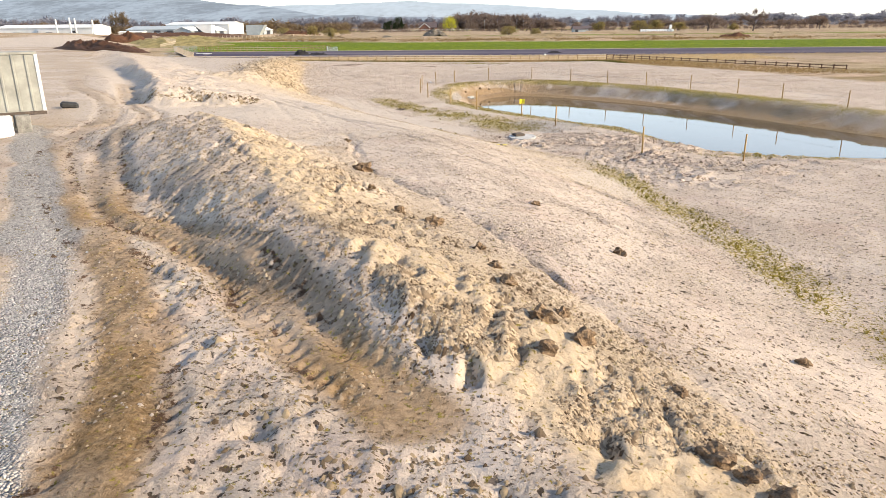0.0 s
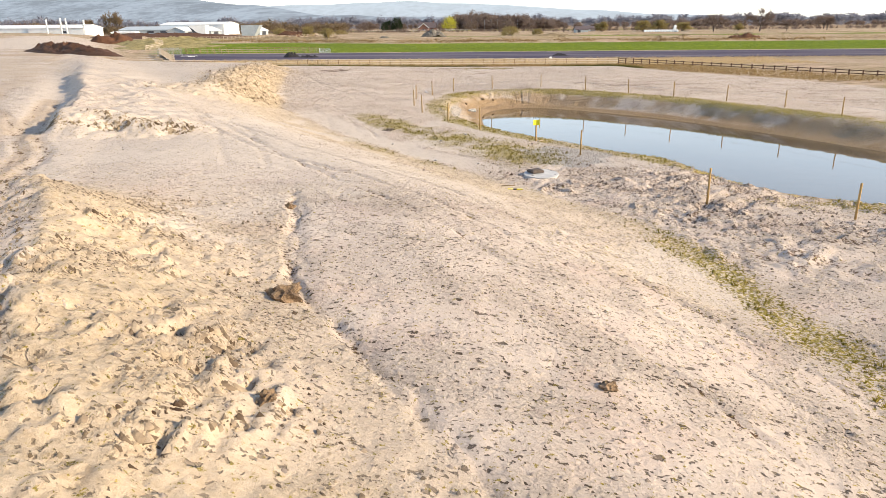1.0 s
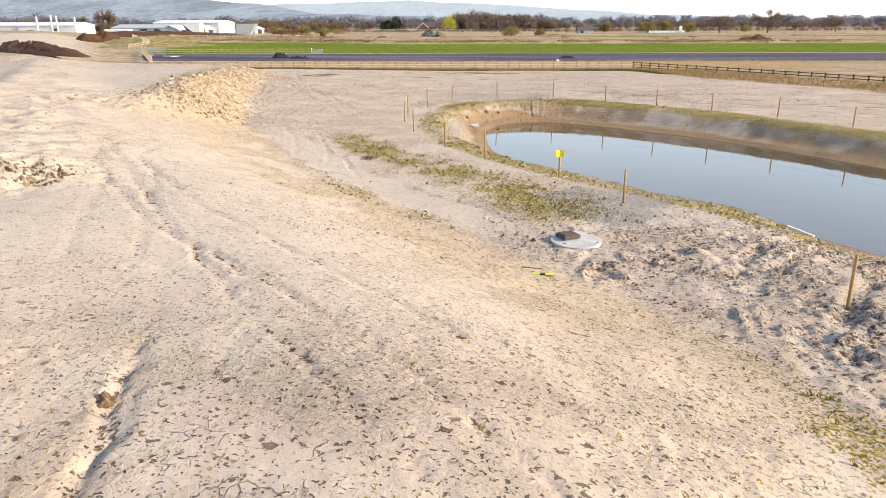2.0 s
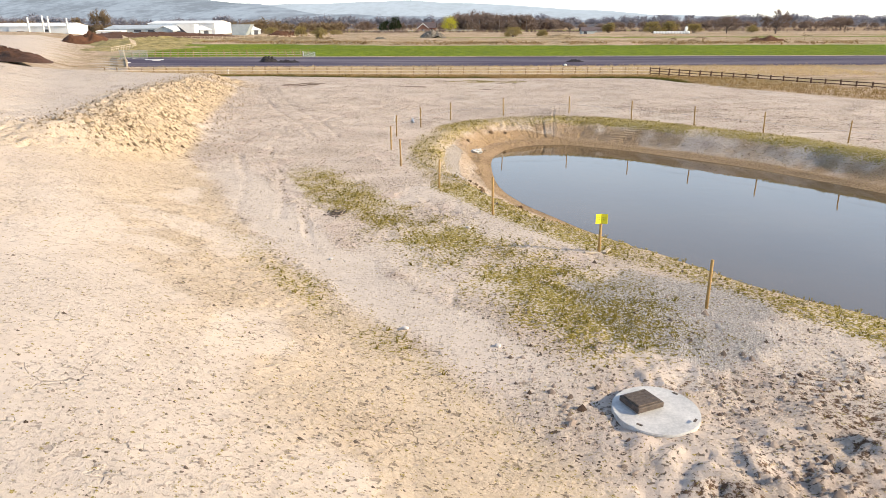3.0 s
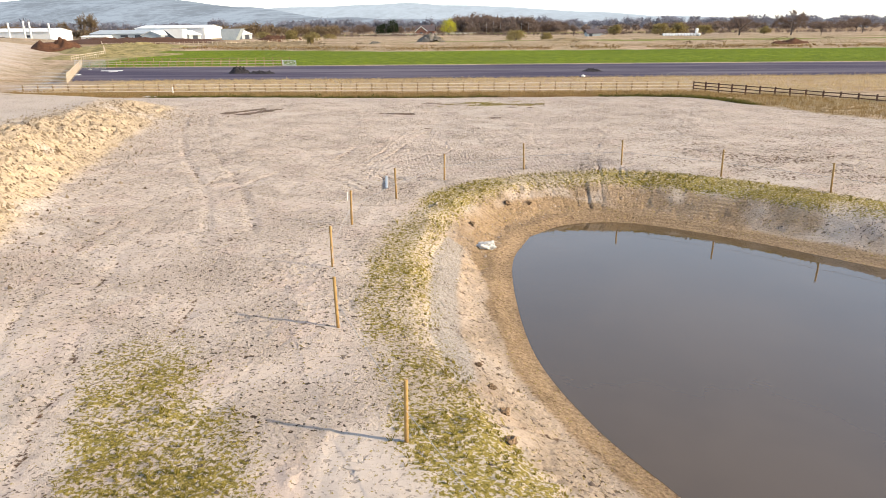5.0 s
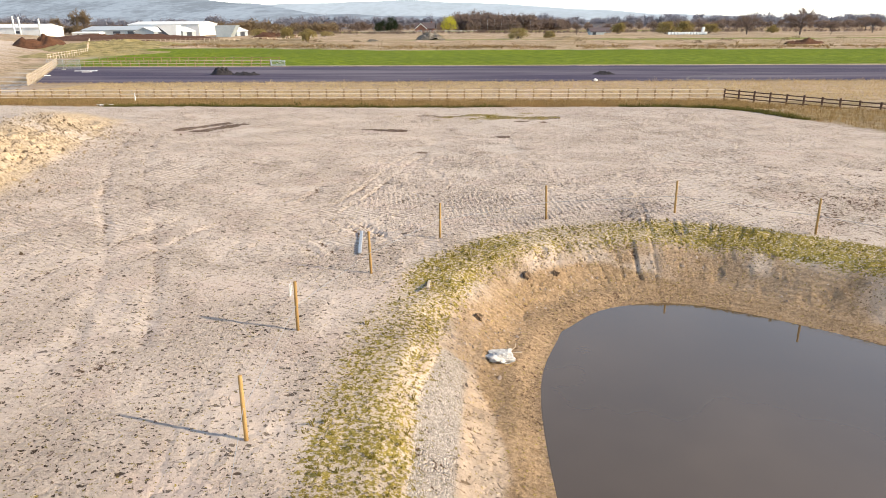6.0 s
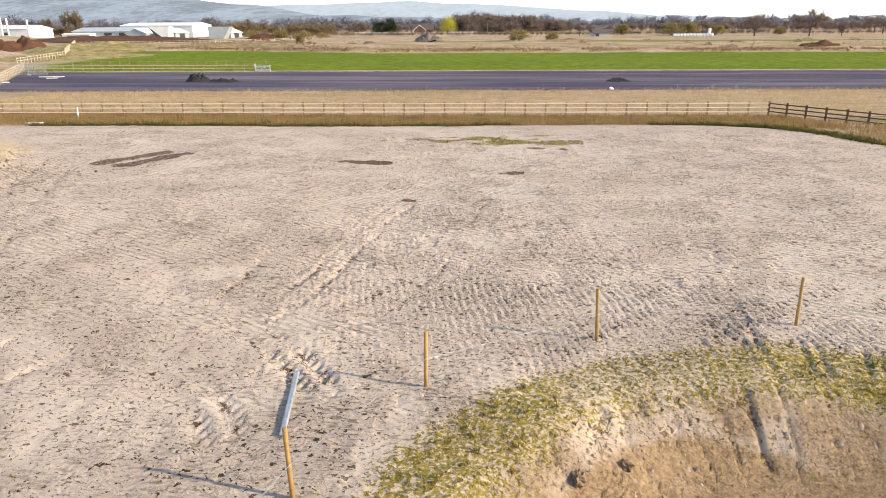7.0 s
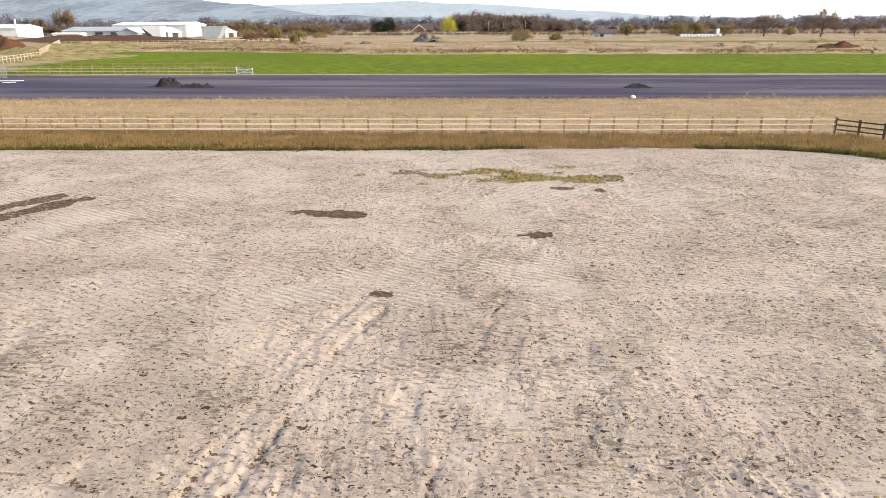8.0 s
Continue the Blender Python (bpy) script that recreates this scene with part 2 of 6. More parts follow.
def ground_material():
    m = Nodes("site_ground")
    big, mid, fine = m.noise(0.22, 5), m.noise(1.7, 5, 0.6), m.noise(9, 6, 0.65)
    grain = m.noise(55, 4, 0.7)
    tone = m.ramp(m.math("ADD", m.math("MULTIPLY", big, 0.45), m.math("ADD", m.math("MULTIPLY", mid, 0.3), m.math("MULTIPLY", fine, 0.25))), 0.36, 0.64)
    mud = m.mix(tone, (0.475, 0.395, 0.33), (0.57, 0.482, 0.408))
    worked = m.math("MULTIPLY", m.ramp(m.noise(0.30, 5, 0.62, dist=0.6), 0.40, 0.60), m.math("SUBTRACT", 1.0, m.math("MULTIPLY", m.attr("clay"), 0.6)))
    mud = m.mix(m.ramp(m.noise(0.5, 3), 0.52, 0.7), mud, (0.52, 0.42, 0.355))
    clay = m.mix(m.ramp(fine, 0.35, 0.65), (0.45, 0.35, 0.235), (0.56, 0.45, 0.325))
    col = m.mix(m.attr("clay"), mud, clay)
    silt = m.mix(m.ramp(mid, 0.3, 0.7), (0.51, 0.437, 0.37), (0.57, 0.492, 0.42))
    col = m.mix(m.attr("silt"), col, silt)
    patch = m.math("MULTIPLY", m.math("SUBTRACT", m.noise(0.45, 4), 0.5), 0.35)
    shake = m.tree.nodes.new("ShaderNodeVectorMath")
    shake.operation = "MULTIPLY_ADD"
    jig = m.tree.nodes.new("ShaderNodeTexNoise")
    jig.inputs["Scale"].default_value, jig.inputs["Detail"].default_value = 8.0, 3
    m.put(jig.inputs["Vector"], m.geo)
    m.put(shake.inputs[0], jig.outputs["Color"])
    shake.inputs[1].default_value = (0.26, 0.26, 0.26)
    m.put(shake.inputs[2], m.geo)

    def dents(angle, sx, sy, size, share):
        """Scattered dents: some cells of a lattice, stretched along one way."""
        t = m.tree.nodes.new("ShaderNodeMapping")
        m.put(t.inputs[0], shake.outputs[0])
        t.inputs["Rotation"].default_value, t.inputs["Scale"].default_value = (0, 0, radians(angle)), (sx, sy, 1)
        c = m.cells(1.0, t.outputs[0])
        return m.math("MULTIPLY", m.ramp(c.outputs["Distance"], size, size * 0.78), m.ramp(m.math("ADD", c.outputs["Color"], patch), 1 - share, 1 - share + 0.02))

    # dark dots stand for the small shadows of clods and pits
    dent_shade = m.math("MAXIMUM", dents(-58, 4.4, 6.2, 0.205, 0.78), m.math("MAXIMUM", dents(25, 7.4, 10, 0.235, 0.72), m.math("MULTIPLY", dents(-20, 1.9, 3.3, 0.19, 0.4), 1.0)))
    dint = dent_shade
    turned = m.tree.nodes.new("ShaderNodeMapping")
    m.put(turned.inputs[0], m.geo)
    turned.inputs["Rotation"].default_value, turned.inputs["Scale"].default_value = (0, 0, radians(-58)), (2.6, 10, 4)
    dash = m.ramp(m.math("ADD", m.noise(1.0, 3, 0.6, turned.outputs[0]), patch), 0.575, 0.61)
    dent_shade = m.math("MAXIMUM", dent_shade, m.math("MULTIPLY", dash, m.math("MULTIPLY", m.attr("prints"), 0.6)))
    bend = m.tree.nodes.new("ShaderNodeVectorMath")
    bend.operation = "ADD"
    wob = m.tree.nodes.new("ShaderNodeTexNoise")
    wob.inputs["Scale"].default_value, wob.inputs["Detail"].default_value = 1.3, 4
    m.put(wob.inputs["Vector"], m.geo)
    m.put(bend.inputs[0], m.geo)
    m.put(bend.inputs[1], wob.outputs["Color"])
    crack = m.ramp(m.cells(1.9, bend.outputs[0], "DISTANCE_TO_EDGE").outputs["Distance"], 0.035, 0.012)
    crack = m.math("MULTIPLY", crack, m.ramp(m.noise(0.7, 4, 0.6), 0.60, 0.66))
    dent_shade = m.math("MULTIPLY", dent_shade, m.math("ADD", 0.78, m.math("MULTIPLY", worked, 0.25)))
    dent_shade = m.math("MAXIMUM", dent_shade, m.math("MULTIPLY", crack, 0.35))
    dent_shade = m.math("MULTIPLY", dent_shade, m.math("SUBTRACT", 1.0, m.math("MULTIPLY", m.attr("clay"), 0.4)))
    dent_shade = m.math("MULTIPLY", dent_shade, m.math("SUBTRACT", 0.96, m.math("MULTIPLY", m.attr("silt"), 0.72)))
    # clod and dent shade painted near-black, along with prints and cracks
    col = m.mix(dent_shade, col, m.mix(m.noise(3, 2), (0.028, 0.019, 0.014), (0.10, 0.07, 0.05)))
    col = m.mix(m.math("MULTIPLY", m.ramp(grain, 0.54, 0.64), 0.14), col, (0.21, 0.16, 0.125))
    soil = m.mix(m.ramp(fine, 0.35, 0.65), (0.19, 0.12, 0.06), (0.37, 0.255, 0.145))
    col = m.mix(m.attr("soil"), col, soil)
    peb = m.cells(24)
    stone = m.mix(m.ramp(peb.outputs["Color"], 0.15, 0.85), (0.30, 0.285, 0.28), (0.74, 0.70, 0.66))
    col = m.mix(m.attr("gravel"), col, stone)
    # dark tone for damp ground and for shade painted into rills and treads
    wet_and_shade = m.mix(m.ramp(fine, 0.35, 0.65), (0.07, 0.04, 0.025), (0.165, 0.102, 0.064))
    broken = m.ramp(m.math("ADD", m.attr("damp_and_shade"), m.math("MULTIPLY", m.math("SUBTRACT", m.noise(6.5, 6, 0.72), 0.5), 1.7)), 0.40, 0.54)
    col = m.mix(m.math("MULTIPLY", broken, m.ramp(m.attr("damp_and_shade"), 0.02, 0.25)), col, wet_and_shade)
    straw = m.mix(m.ramp(m.noise(2.5, 6, 0.7), 0.35, 0.65), (0.27, 0.20, 0.125), (0.54, 0.43, 0.30))
    straw = m.mix(m.ramp(m.noise(0.05, 4), 0.45, 0.65), straw, (0.52, 0.385, 0.29))
    straw = m.mix(m.math("MULTIPLY", m.ramp(m.noise(1.0, 4, 0.65, m.stretch(0.22, 1.1, 1)), 0.50, 0.60), 0.75), straw, (0.17, 0.118, 0.06))
    straw = m.mix(m.math("MULTIPLY", m.ramp(m.noise(1.0, 5, 0.65, m.stretch(0.018, 0.11, 1)), 0.52, 0.60), 0.7), straw, (0.23, 0.175, 0.085))
    col = m.mix(m.attr("straw"), col, straw)
    tuft = m.math("ADD", m.math("MULTIPLY", m.attr("green"), 1.0), m.math("MULTIPLY", m.math("SUBTRACT", m.noise(10, 5, 0.7), 0.555), 5.5))
    grass = m.mix(m.ramp(m.noise(14, 5, 0.7), 0.35, 0.65), (0.11, 0.092, 0.018), (0.40, 0.31, 0.085))
    col = m.mix(m.ramp(tuft, 0.2, 0.5), col, grass)
    crop = m.mix(m.ramp(m.noise(0.9, 6, 0.8, m.stretch(0.5, 1.6, 1)), 0.40, 0.60), (0.06, 0.10, 0.005), (0.22, 0.275, 0.02))
    crop = m.mix(m.math("MULTIPLY", m.ramp(m.noise(0.02, 3), 0.4, 0.65), 0.4), crop, (0.085, 0.12, 0.01))
    col = m.mix(m.attr("crop"), col, crop)
    lay = m.tree.nodes.new("ShaderNodeMapping")
    m.put(lay.inputs[0], m.geo)
    lay.inputs["Rotation"].default_value = (0, 0, radians(-62))
    across = m.tree.nodes.new("ShaderNodeMapping")
    m.put(across.inputs[0], m.geo)
    across.inputs["Rotation"].default_value, across.inputs["Scale"].default_value = (0, 0, radians(-62)), (0.06, 0.9, 0.1)
    strips = m.ramp(m.noise(1.0, 2, 0.5, across.outputs[0]), 0.46, 0.58)
    pit = m.cells(5.5)
    hollow = m.math("MULTIPLY", m.ramp(pit.outputs["Distance"], 0.42, 0.05), m.ramp(m.noise(0.9, 3), 0.35, 0.6))
    relief = m.math("SUBTRACT", m.math("MULTIPLY", m.noise(5, 7, 0.75), 1.6), m.math("MULTIPLY", hollow, 0.5))
    relief = m.math("MULTIPLY", relief, m.math("ADD", 0.18, m.math("MULTIPLY", worked, 0.36)))
    relief = m.math("ADD", relief, m.math("SUBTRACT", m.math("MULTIPLY", m.ramp(m.noise(11, 5, 0.7), 0.50, 0.62), m.math("MULTIPLY", worked, 0.2)), m.math("MULTIPLY", dint, 0.3)))
    relief = m.math("MULTIPLY", relief, m.math("SUBTRACT", 1.0, m.math("MULTIPLY", m.attr("silt"), 0.75)))
    relief = m.math("SUBTRACT", relief, m.math("MULTIPLY", crack, 0.35))
    bands = m.tree.nodes.new("ShaderNodeTexWave")
    bands.wave_type, bands.bands_direction = "BANDS", "X"
    m.put(bands.inputs["Vector"], lay.outputs[0])
    bands.inputs["Scale"].default_value, bands.inputs["Distortion"].default_value = 1.25, 2.2
    bands.inputs["Detail"].default_value, bands.inputs["Detail Scale"].default_value = 3, 1.2
    relief = m.math("ADD", relief, m.math("MULTIPLY", m.math("MULTIPLY", bands.outputs["Fac"], strips), m.math("MULTIPLY", m.attr("prints"), 0.26)))
    relief = m.math("ADD", relief, m.math("MULTIPLY", m.math("MULTIPLY", peb.outputs["Distance"], m.attr("gravel")), -1.2))
    rough = m.math("SUBTRACT", 0.92, m.math("MULTIPLY", m.attr("damp_and_shade"), 0.3))
    return m.done(col, rough, relief, 0.13, spec=m.math("ADD", 0.05, m.math("MULTIPLY", m.attr("damp_and_shade"), 0.12)))


GROUND = ground_material()
TIMBER = simple("timber", (0.26, 0.155, 0.05), (0.46, 0.30, 0.12), 9, 0.75, 0.004, by_object=0.4)
PALE_TIMBER = simple("pale_timber", (0.36, 0.29, 0.21), (0.56, 0.48, 0.38), 8, 0.8, 0.004, by_object=0.35)
POST_TIMBER = simple("post_timber", (0.21, 0.135, 0.066), (0.38, 0.265, 0.14), 8, 0.8, 0.004, by_object=0.35)
RAIL_TIMBER = simple("rail_timber", (0.52, 0.42, 0.32), (0.80, 0.69, 0.56), 5, 0.8, 0.004, by_object=0.4)
DARK_TIMBER = simple("dark_timber", (0.05, 0.026, 0.018), (0.14, 0.08, 0.055), 8, 0.8, 0.004, by_object=0.3)
CONCRETE = simple("concrete", (0.52, 0.50, 0.47), (0.72, 0.70, 0.66), 3, 0.85, 0.004)
IRON = simple("cast_iron", (0.05, 0.04, 0.035), (0.13, 0.10, 0.08), 12, 0.65, 0.004)


# ---- mesh helpers ----
def part(name, bm, material, parent=None, label=""):
    me = bpy.data.meshes.new(name)
    bm.to_mesh(me)
    bm.free()
    me.materials.append(material)
    ob = new(name, me)
    ob.parent = parent
    return tagged(ob, label)


def arrays(name, verts, faces, material, parent=None, smooth=False):
    """An object from numpy vertices and faces of one size."""
    me = bpy.data.meshes.new(name)
    verts, faces = np.asarray(verts, np.float32), np.asarray(faces, np.int32)
    me.vertices.add(len(verts))
    me.vertices.foreach_set("co", verts.ravel())
    me.loops.add(faces.size)
    me.loops.foreach_set("vertex_index", faces.ravel())
    me.polygons.add(len(faces))
    me.polygons.foreach_set("loop_start", np.arange(0, faces.size, faces.shape[1], dtype=np.int32))
    if smooth:
        me.polygons.foreach_set("use_smooth", np.ones(len(faces), bool))
    me.update(calc_edges=True)
    me.materials.append(material)
    ob = new(name, me)
    ob.parent = parent
    return ob


def empty(name, x, y, z, label, category, group="", rz=0.0):
    ob = new(name)
    ob.matrix_basis = pose(x, y, z, 0, 0, rz)
    return tagged(ob, label, category, group)


def bm_box(bm, sx, sy, sz, m=None, bevel=0.0):
    """A box centred on the origin, moved by m."""
    r = bmesh.ops.create_cube(bm, size=1, matrix=(m or Matrix()) @ Matrix.Diagonal((sx, sy, sz, 1)))
    if bevel:
        edges = list({e for v in r["verts"] for e in v.link_edges})
        bmesh.ops.bevel(bm, geom=edges, offset=bevel, segments=1, affect="EDGES")
    return bm


def box(sx, sy, sz, m=None, bevel=0.0):
    return bm_box(bmesh.new(), sx, sy, sz, m, bevel)


def rod(r0, r1, h, n=10, dome=0.0):
    """A tapered upright rod from the origin, with a rounded top."""
    bm = bmesh.new()
    rings = [(r0, 0), (r0 * 0.5 + r1 * 0.5, h * 0.5), (r1, h - dome), (r1 * 0.92, h - dome * 0.25), (r1 * 0.7, h)]
    loops = [[bm.verts.new((r * math.cos(k * math.tau / n), r * math.sin(k * math.tau / n), z)) for k in range(n)] for r, z in rings]
    for a, b in zip(loops, loops[1:]):
        for k in range(n):
            bm.faces.new((a[k], a[(k + 1) % n], b[(k + 1) % n], b[k])).smooth = True
    bm.faces.new(loops[0][::-1])
    bm.faces.new(loops[-1])
    return bm


# ---- the ground ----
def steps(mid, fine, lo, hi, growth=1.12, most=100.0):
    """Grid lines: those given in the middle, ever wider out to lo and hi."""
    mid = list(mid)
    a = mid[0]
    out, s, v = [], fine, mid[-1]
    while v < hi:
        s = min(s * growth, most)
        v += s
        out.append(v)
    back, s, v = [], fine, a
    while v > lo:
        s = min(s * growth, most)
        v -= s
        back.append(v)
    return np.array(back[::-1] + mid + out)


def add_rut(x, y, z, damp_and_shade, pts, depth, width=0.42, gauge=0.0, tread=0.0, pitch=0.3):
    """One or two wheel ruts along a line, with raised lips and tread bars."""
    lo, hi = np.min(pts, 0) - 4, np.max(pts, 0) + 4
    pick = (x > lo[0]) & (x < hi[0]) & (y > lo[1]) & (y < hi[1])
    d, run = line_dist(x[pick], y[pick], pts)
    total = sum(math.dist(a, b) for a, b in zip(pts, pts[1:]))
    ends = sm(run, 0.0, 1.0) * sm(total - run, 0.0, 1.0)
    for off in ((-gauge / 2, gauge / 2) if gauge else (0,)):
        e = (d - off + 0.10 * vnoise(run * 1.1, 0 * run + off, 33) + 0.05 * vnoise(run * 3.7, 0 * run + off, 34)) / width
        shape = -np.exp(-(e**4)) + 0.3 * np.exp(-((np.abs(e) - 1.35) ** 2) * 9)
        worn = 0.62 + 0.38 * vnoise(run * 0.9, 0 * run + off, 31)
        z[pick] += ends * depth * shape * worn
        # rut floor coloured darker in places so the line shows
        damp_and_shade[pick] = np.maximum(damp_and_shade[pick], 0.5 * ends * np.exp(-((1.5 * e) ** 4)) * sm(worn + 0.5 * vnoise(run * 2.9, d * 3, 35), 0.35, 0.9))
        if tread:
            z[pick] += ends * tread * np.sin(run * math.tau / pitch + 3 * np.abs(e)) * np.exp(-(e**4)) * worn


def build_ground():
    gx = steps(np.concatenate([np.arange(-27, -7, 0.14), np.arange(-7, 11.5, 0.065), np.arange(11.5, 21, 0.14)]), 0.13, -4200, 4200, 1.1)
    gy = steps(np.concatenate([np.arange(6, 26, 0.10), np.arange(26, 100, 0.125), np.arange(100, 134, 0.22), np.arange(134, 166, 0.8), np.arange(166, 215, 1.0), np.arange(215, 262, 4.0), np.arange(262, 322, 1.4)]), 1.5, -300, 4600)
    X, Y = np.meshgrid(gx, gy)
    x, y = X.ravel(), Y.ravel()
    z, pond, toe, split = coarse_z(x, y)
    verge = line_dist(x, y, VERGE)[0]
    near = (verge < 0) & (y < 150) & (x > -70) & (x < 95)
    land = sm(pond, 0.1, 0.8)
    far = ~near
    # region masks, 0..1
    n1, n2, n3 = fbm(x, y, 6, 3, 21), fbm(x, y, 1.6, 3, 22), fbm(x, y, 0.7, 2, 23)
    edge = np.abs(toe)
    on_top = sm(toe, -0.5, 1.0)
    mound_d = np.abs(near_line(x, y, MOUND, 12)[0])
    ridge_d = near_line(x, y, RIDGE)[0]
    slope_band = sm(toe, -0.3, 0.6) * sm(toe + 2.5 * n1 + 0.8 * n2, 7.5 + 4 * sm(y, 74, 62), 4.2) * sm(y, 30, 42)
    clay = np.clip(slope_band * 0.7 + 0.8 * sm(mound_d + 1.5 * n1, 5.5, 3.5) * on_top, 0, 1)
    crack_d = near_line(x, y, CRACK)[0]
    back = sm(crack_d, -0.2, 0.3) * sm(split, 0.3, -0.1) * sm(y, 36, 29) * (crack_d < 50)
    clay = np.maximum(clay, back * (0.45 + 0.5 * sm(-ridge_d + 0.9 * n2, 4.0, 1.2)))
    drain_d = near_line(x, y, DRAIN, 14)[0]
    lobe = sm(y, 42, 43.5) * sm(y + 0.8 * n2, 49, 45) * sm(drain_d, 0.6, 1.4) * sm(drain_d, 10, 7)
    clay = np.maximum(clay, 0.8 * lobe)
    clay = np.maximum(clay, 0.35 * sm(n1, 0.1, 0.5) * on_top)
    silt = sm(toe + 0.5 * n2, -2.6, -1.9) * sm(toe + 0.5 * n2, 0.2, -0.5) * sm(y, 45, 50) * sm(y, 74, 66)
    silt = np.maximum(silt, 0.7 * sm(n1 + 0.4 * n2, 0.28, 0.5))
    silt = np.maximum(silt, (0.45 + 0.4 * sm(n1, -0.1, 0.3)) * on_top * sm(toe, 3, 7) * sm(y, 30, 38))
    silt = np.maximum(silt, 0.95 * sm(np.abs(drain_d + 1.2) + 0.4 * n2, 1.5, 0.8) * sm(y, 42, 45))
    broad = 1.3 * sm(y + 0.5 * x, 77, 86) * sm(x, 8, 3)
    ledge = sm(pond + 0.3 * n2, 1.25 + broad, 0.85 + broad)
    ledge_wet = ledge * sm(0.5 * n2 + 0.45 + 0.9 * broad - pond, 0.0, 0.5)
    damp_and_shade = np.maximum(ledge_wet * 0.34, sm(n1 + 0.5 * n2, 0.36, 0.62) * 0.18 * (y < 135))
    for cx, cy, rx, ry, a in ((-2.5, 124.2, 3.6, 1.4, 0.52), (2.6, 123.2, 3.4, 1.4, 0.55), (3.2, 120.9, 1.2, 0.5, 0.9), (-7.7, 115.7, 1.3, 0.5, 0.8), (1.0, 113.3, 0.7, 0.3, 0.9),
                              (-4.1, 107.2, 0.5, 0.4, 0.8), (-17, 97.5, 1.0, 0.8, 0.4),
                              (-14.9, 70.6, 1.3, 1.9, 0.3), (-9.0, 79.2, 0.5, 1.1, 0.3), (-9.9, 78.8, 0.5, 0.9, 0.35), (1.7, 43.7, 0.5, 0.5, 0.4)):
        damp_and_shade = np.maximum(damp_and_shade, a * sm(((x - cx) / rx) ** 2 + ((y - cy) / ry) ** 2 + 1.9 * n2 + 1.6 * n3, 1.15, 0.5))
    for line in ([(-21.8, 113.2), (-19.7, 117.0)], [(-20.3, 112.8), (-18.4, 116.6)]):
        damp_and_shade = np.maximum(damp_and_shade, 0.62 * sm(np.abs(near_line(x, y, line)[0]) + 0.25 * n3 + 0.2 * n2, 0.62, 0.42))
    # ragged scuffs lying along the way the machines drove
    sx, sy = 0.85 * x - 0.53 * y, 0.53 * x + 0.85 * y
    scuff = sm(fbm(sx / 0.8, sy / 3.2, 1.0, 3, 25) + 0.45 * n1 + 0.25 * n3, 0.42, 0.62)
    damp_and_shade = np.maximum(damp_and_shade, 0.29 * scuff * near * sm(y, 84, 98))
    # tread shadow over the right-hand field put in as darker ground
    damp_and_shade = np.maximum(damp_and_shade, 0.36 * near * sm(x + 0.15 * (y - 95), 3, 14) * sm(pond, 4.5, 6.5) * sm(y, 84, 92) * sm(n2 + 0.6 * n3 + 0.5 * n1, -0.25, 0.3))
    # shade of the bank turned from the sun, painted as darker earth
    damp_and_shade = np.maximum(damp_and_shade, 0.22 * sm(pond, 0.9, 1.6) * sm(pond, 4.6, 3.4) * sm(x, 3, 10) * sm(y, 66, 74) * sm(n2 + 0.6 * n3, -0.5, 0.2))
    haul_a, haul_b = np.abs(near_line(x, y, HAUL_A)[0]), np.abs(near_line(x, y, HAUL_B)[0])
    soil = np.maximum(sm(haul_a + 0.4 * n2 + 0.3 * n1, 0.85, 0.45), sm(haul_b + 0.3 * n2 + 0.2 * n1, 0.8, 0.45)) * np.clip(0.8 + 0.5 * n2, 0, 1) * sm(split, 0.35, 0.9) * (0.42 + 0.58 * sm(y, 24, 17))
    soil = np.maximum(soil, 0.36 * sm(split, 3, 6) * sm(n1 + 0.5 * n2, -0.3, 0.3) * (y < 150))
    soil = np.maximum(soil, 0.88 * ledge)
    soil = np.maximum(soil, (0.40 + 0.42 * np.maximum(sm(y, 76, 86), sm(x, 5, 10) * sm(y, 60, 66))) * sm(pond, 0.4, 0.9) * sm(pond + 0.8 * n2, 3.6, 2.6) * sm(n2 + 0.8 * n1, -0.7, 0.2))
    soil = np.maximum(soil, 0.55 * sm(verge, 0.0, 1.0) * (y < 142.5) * (y > 90))
    clay = np.maximum(clay, 0.55 * sm(pond, 6.0, 4.0) * (0.7 + 0.6 * n1)) * (0.35 + 0.65 * sm(pond, 2.6, 3.6))
    strip_d = np.abs(near_line(x, y, STRIP)[0])
    gravel = sm(strip_d + 0.35 * n2 + 0.25 * n1, 0.85, 0.5)
    gravel = np.maximum(gravel, 0.8 * sm(((x - 5.6) / 3.0) ** 2 + ((y - 52.0) / 3.2) ** 2 + 0.7 * n2, 1.1, 0.6))
    gravel = np.maximum(gravel, 0.55 * sm(np.abs(near_line(x, y, [(-0.6, 70), (-1.1, 73), (-1.5, 77), (-1.3, 82)])[0]) + 0.2 * n2, 0.55, 0.3))
    # thin new grass: bank crest, field by the pond, foot of the slope
    green = sm(np.abs(pond - 4.0 - 0.4 * n1), 1.6, 0.7) * np.clip(0.75 + 0.5 * n1 + 0.4 * n2, 0, 1) * (0.9 + 0.5 * sm(x, 5, 11) * sm(y, 66, 74))
    blob = sm(np.abs(near_line(x, y, [(-1.3, 59), (1.4, 55.5), (4.2, 51.5)])[0]) + 1.3 * n2 + 1.0 * n1, 3.9, 1.3)
    blob = np.maximum(blob, 1.0 * sm(((x + 6.7 + 0.45 * (y - 66)) / 1.9) ** 2 + ((y - 66) / 5.4) ** 2 + 0.6 * n2, 1.1, 0.5))
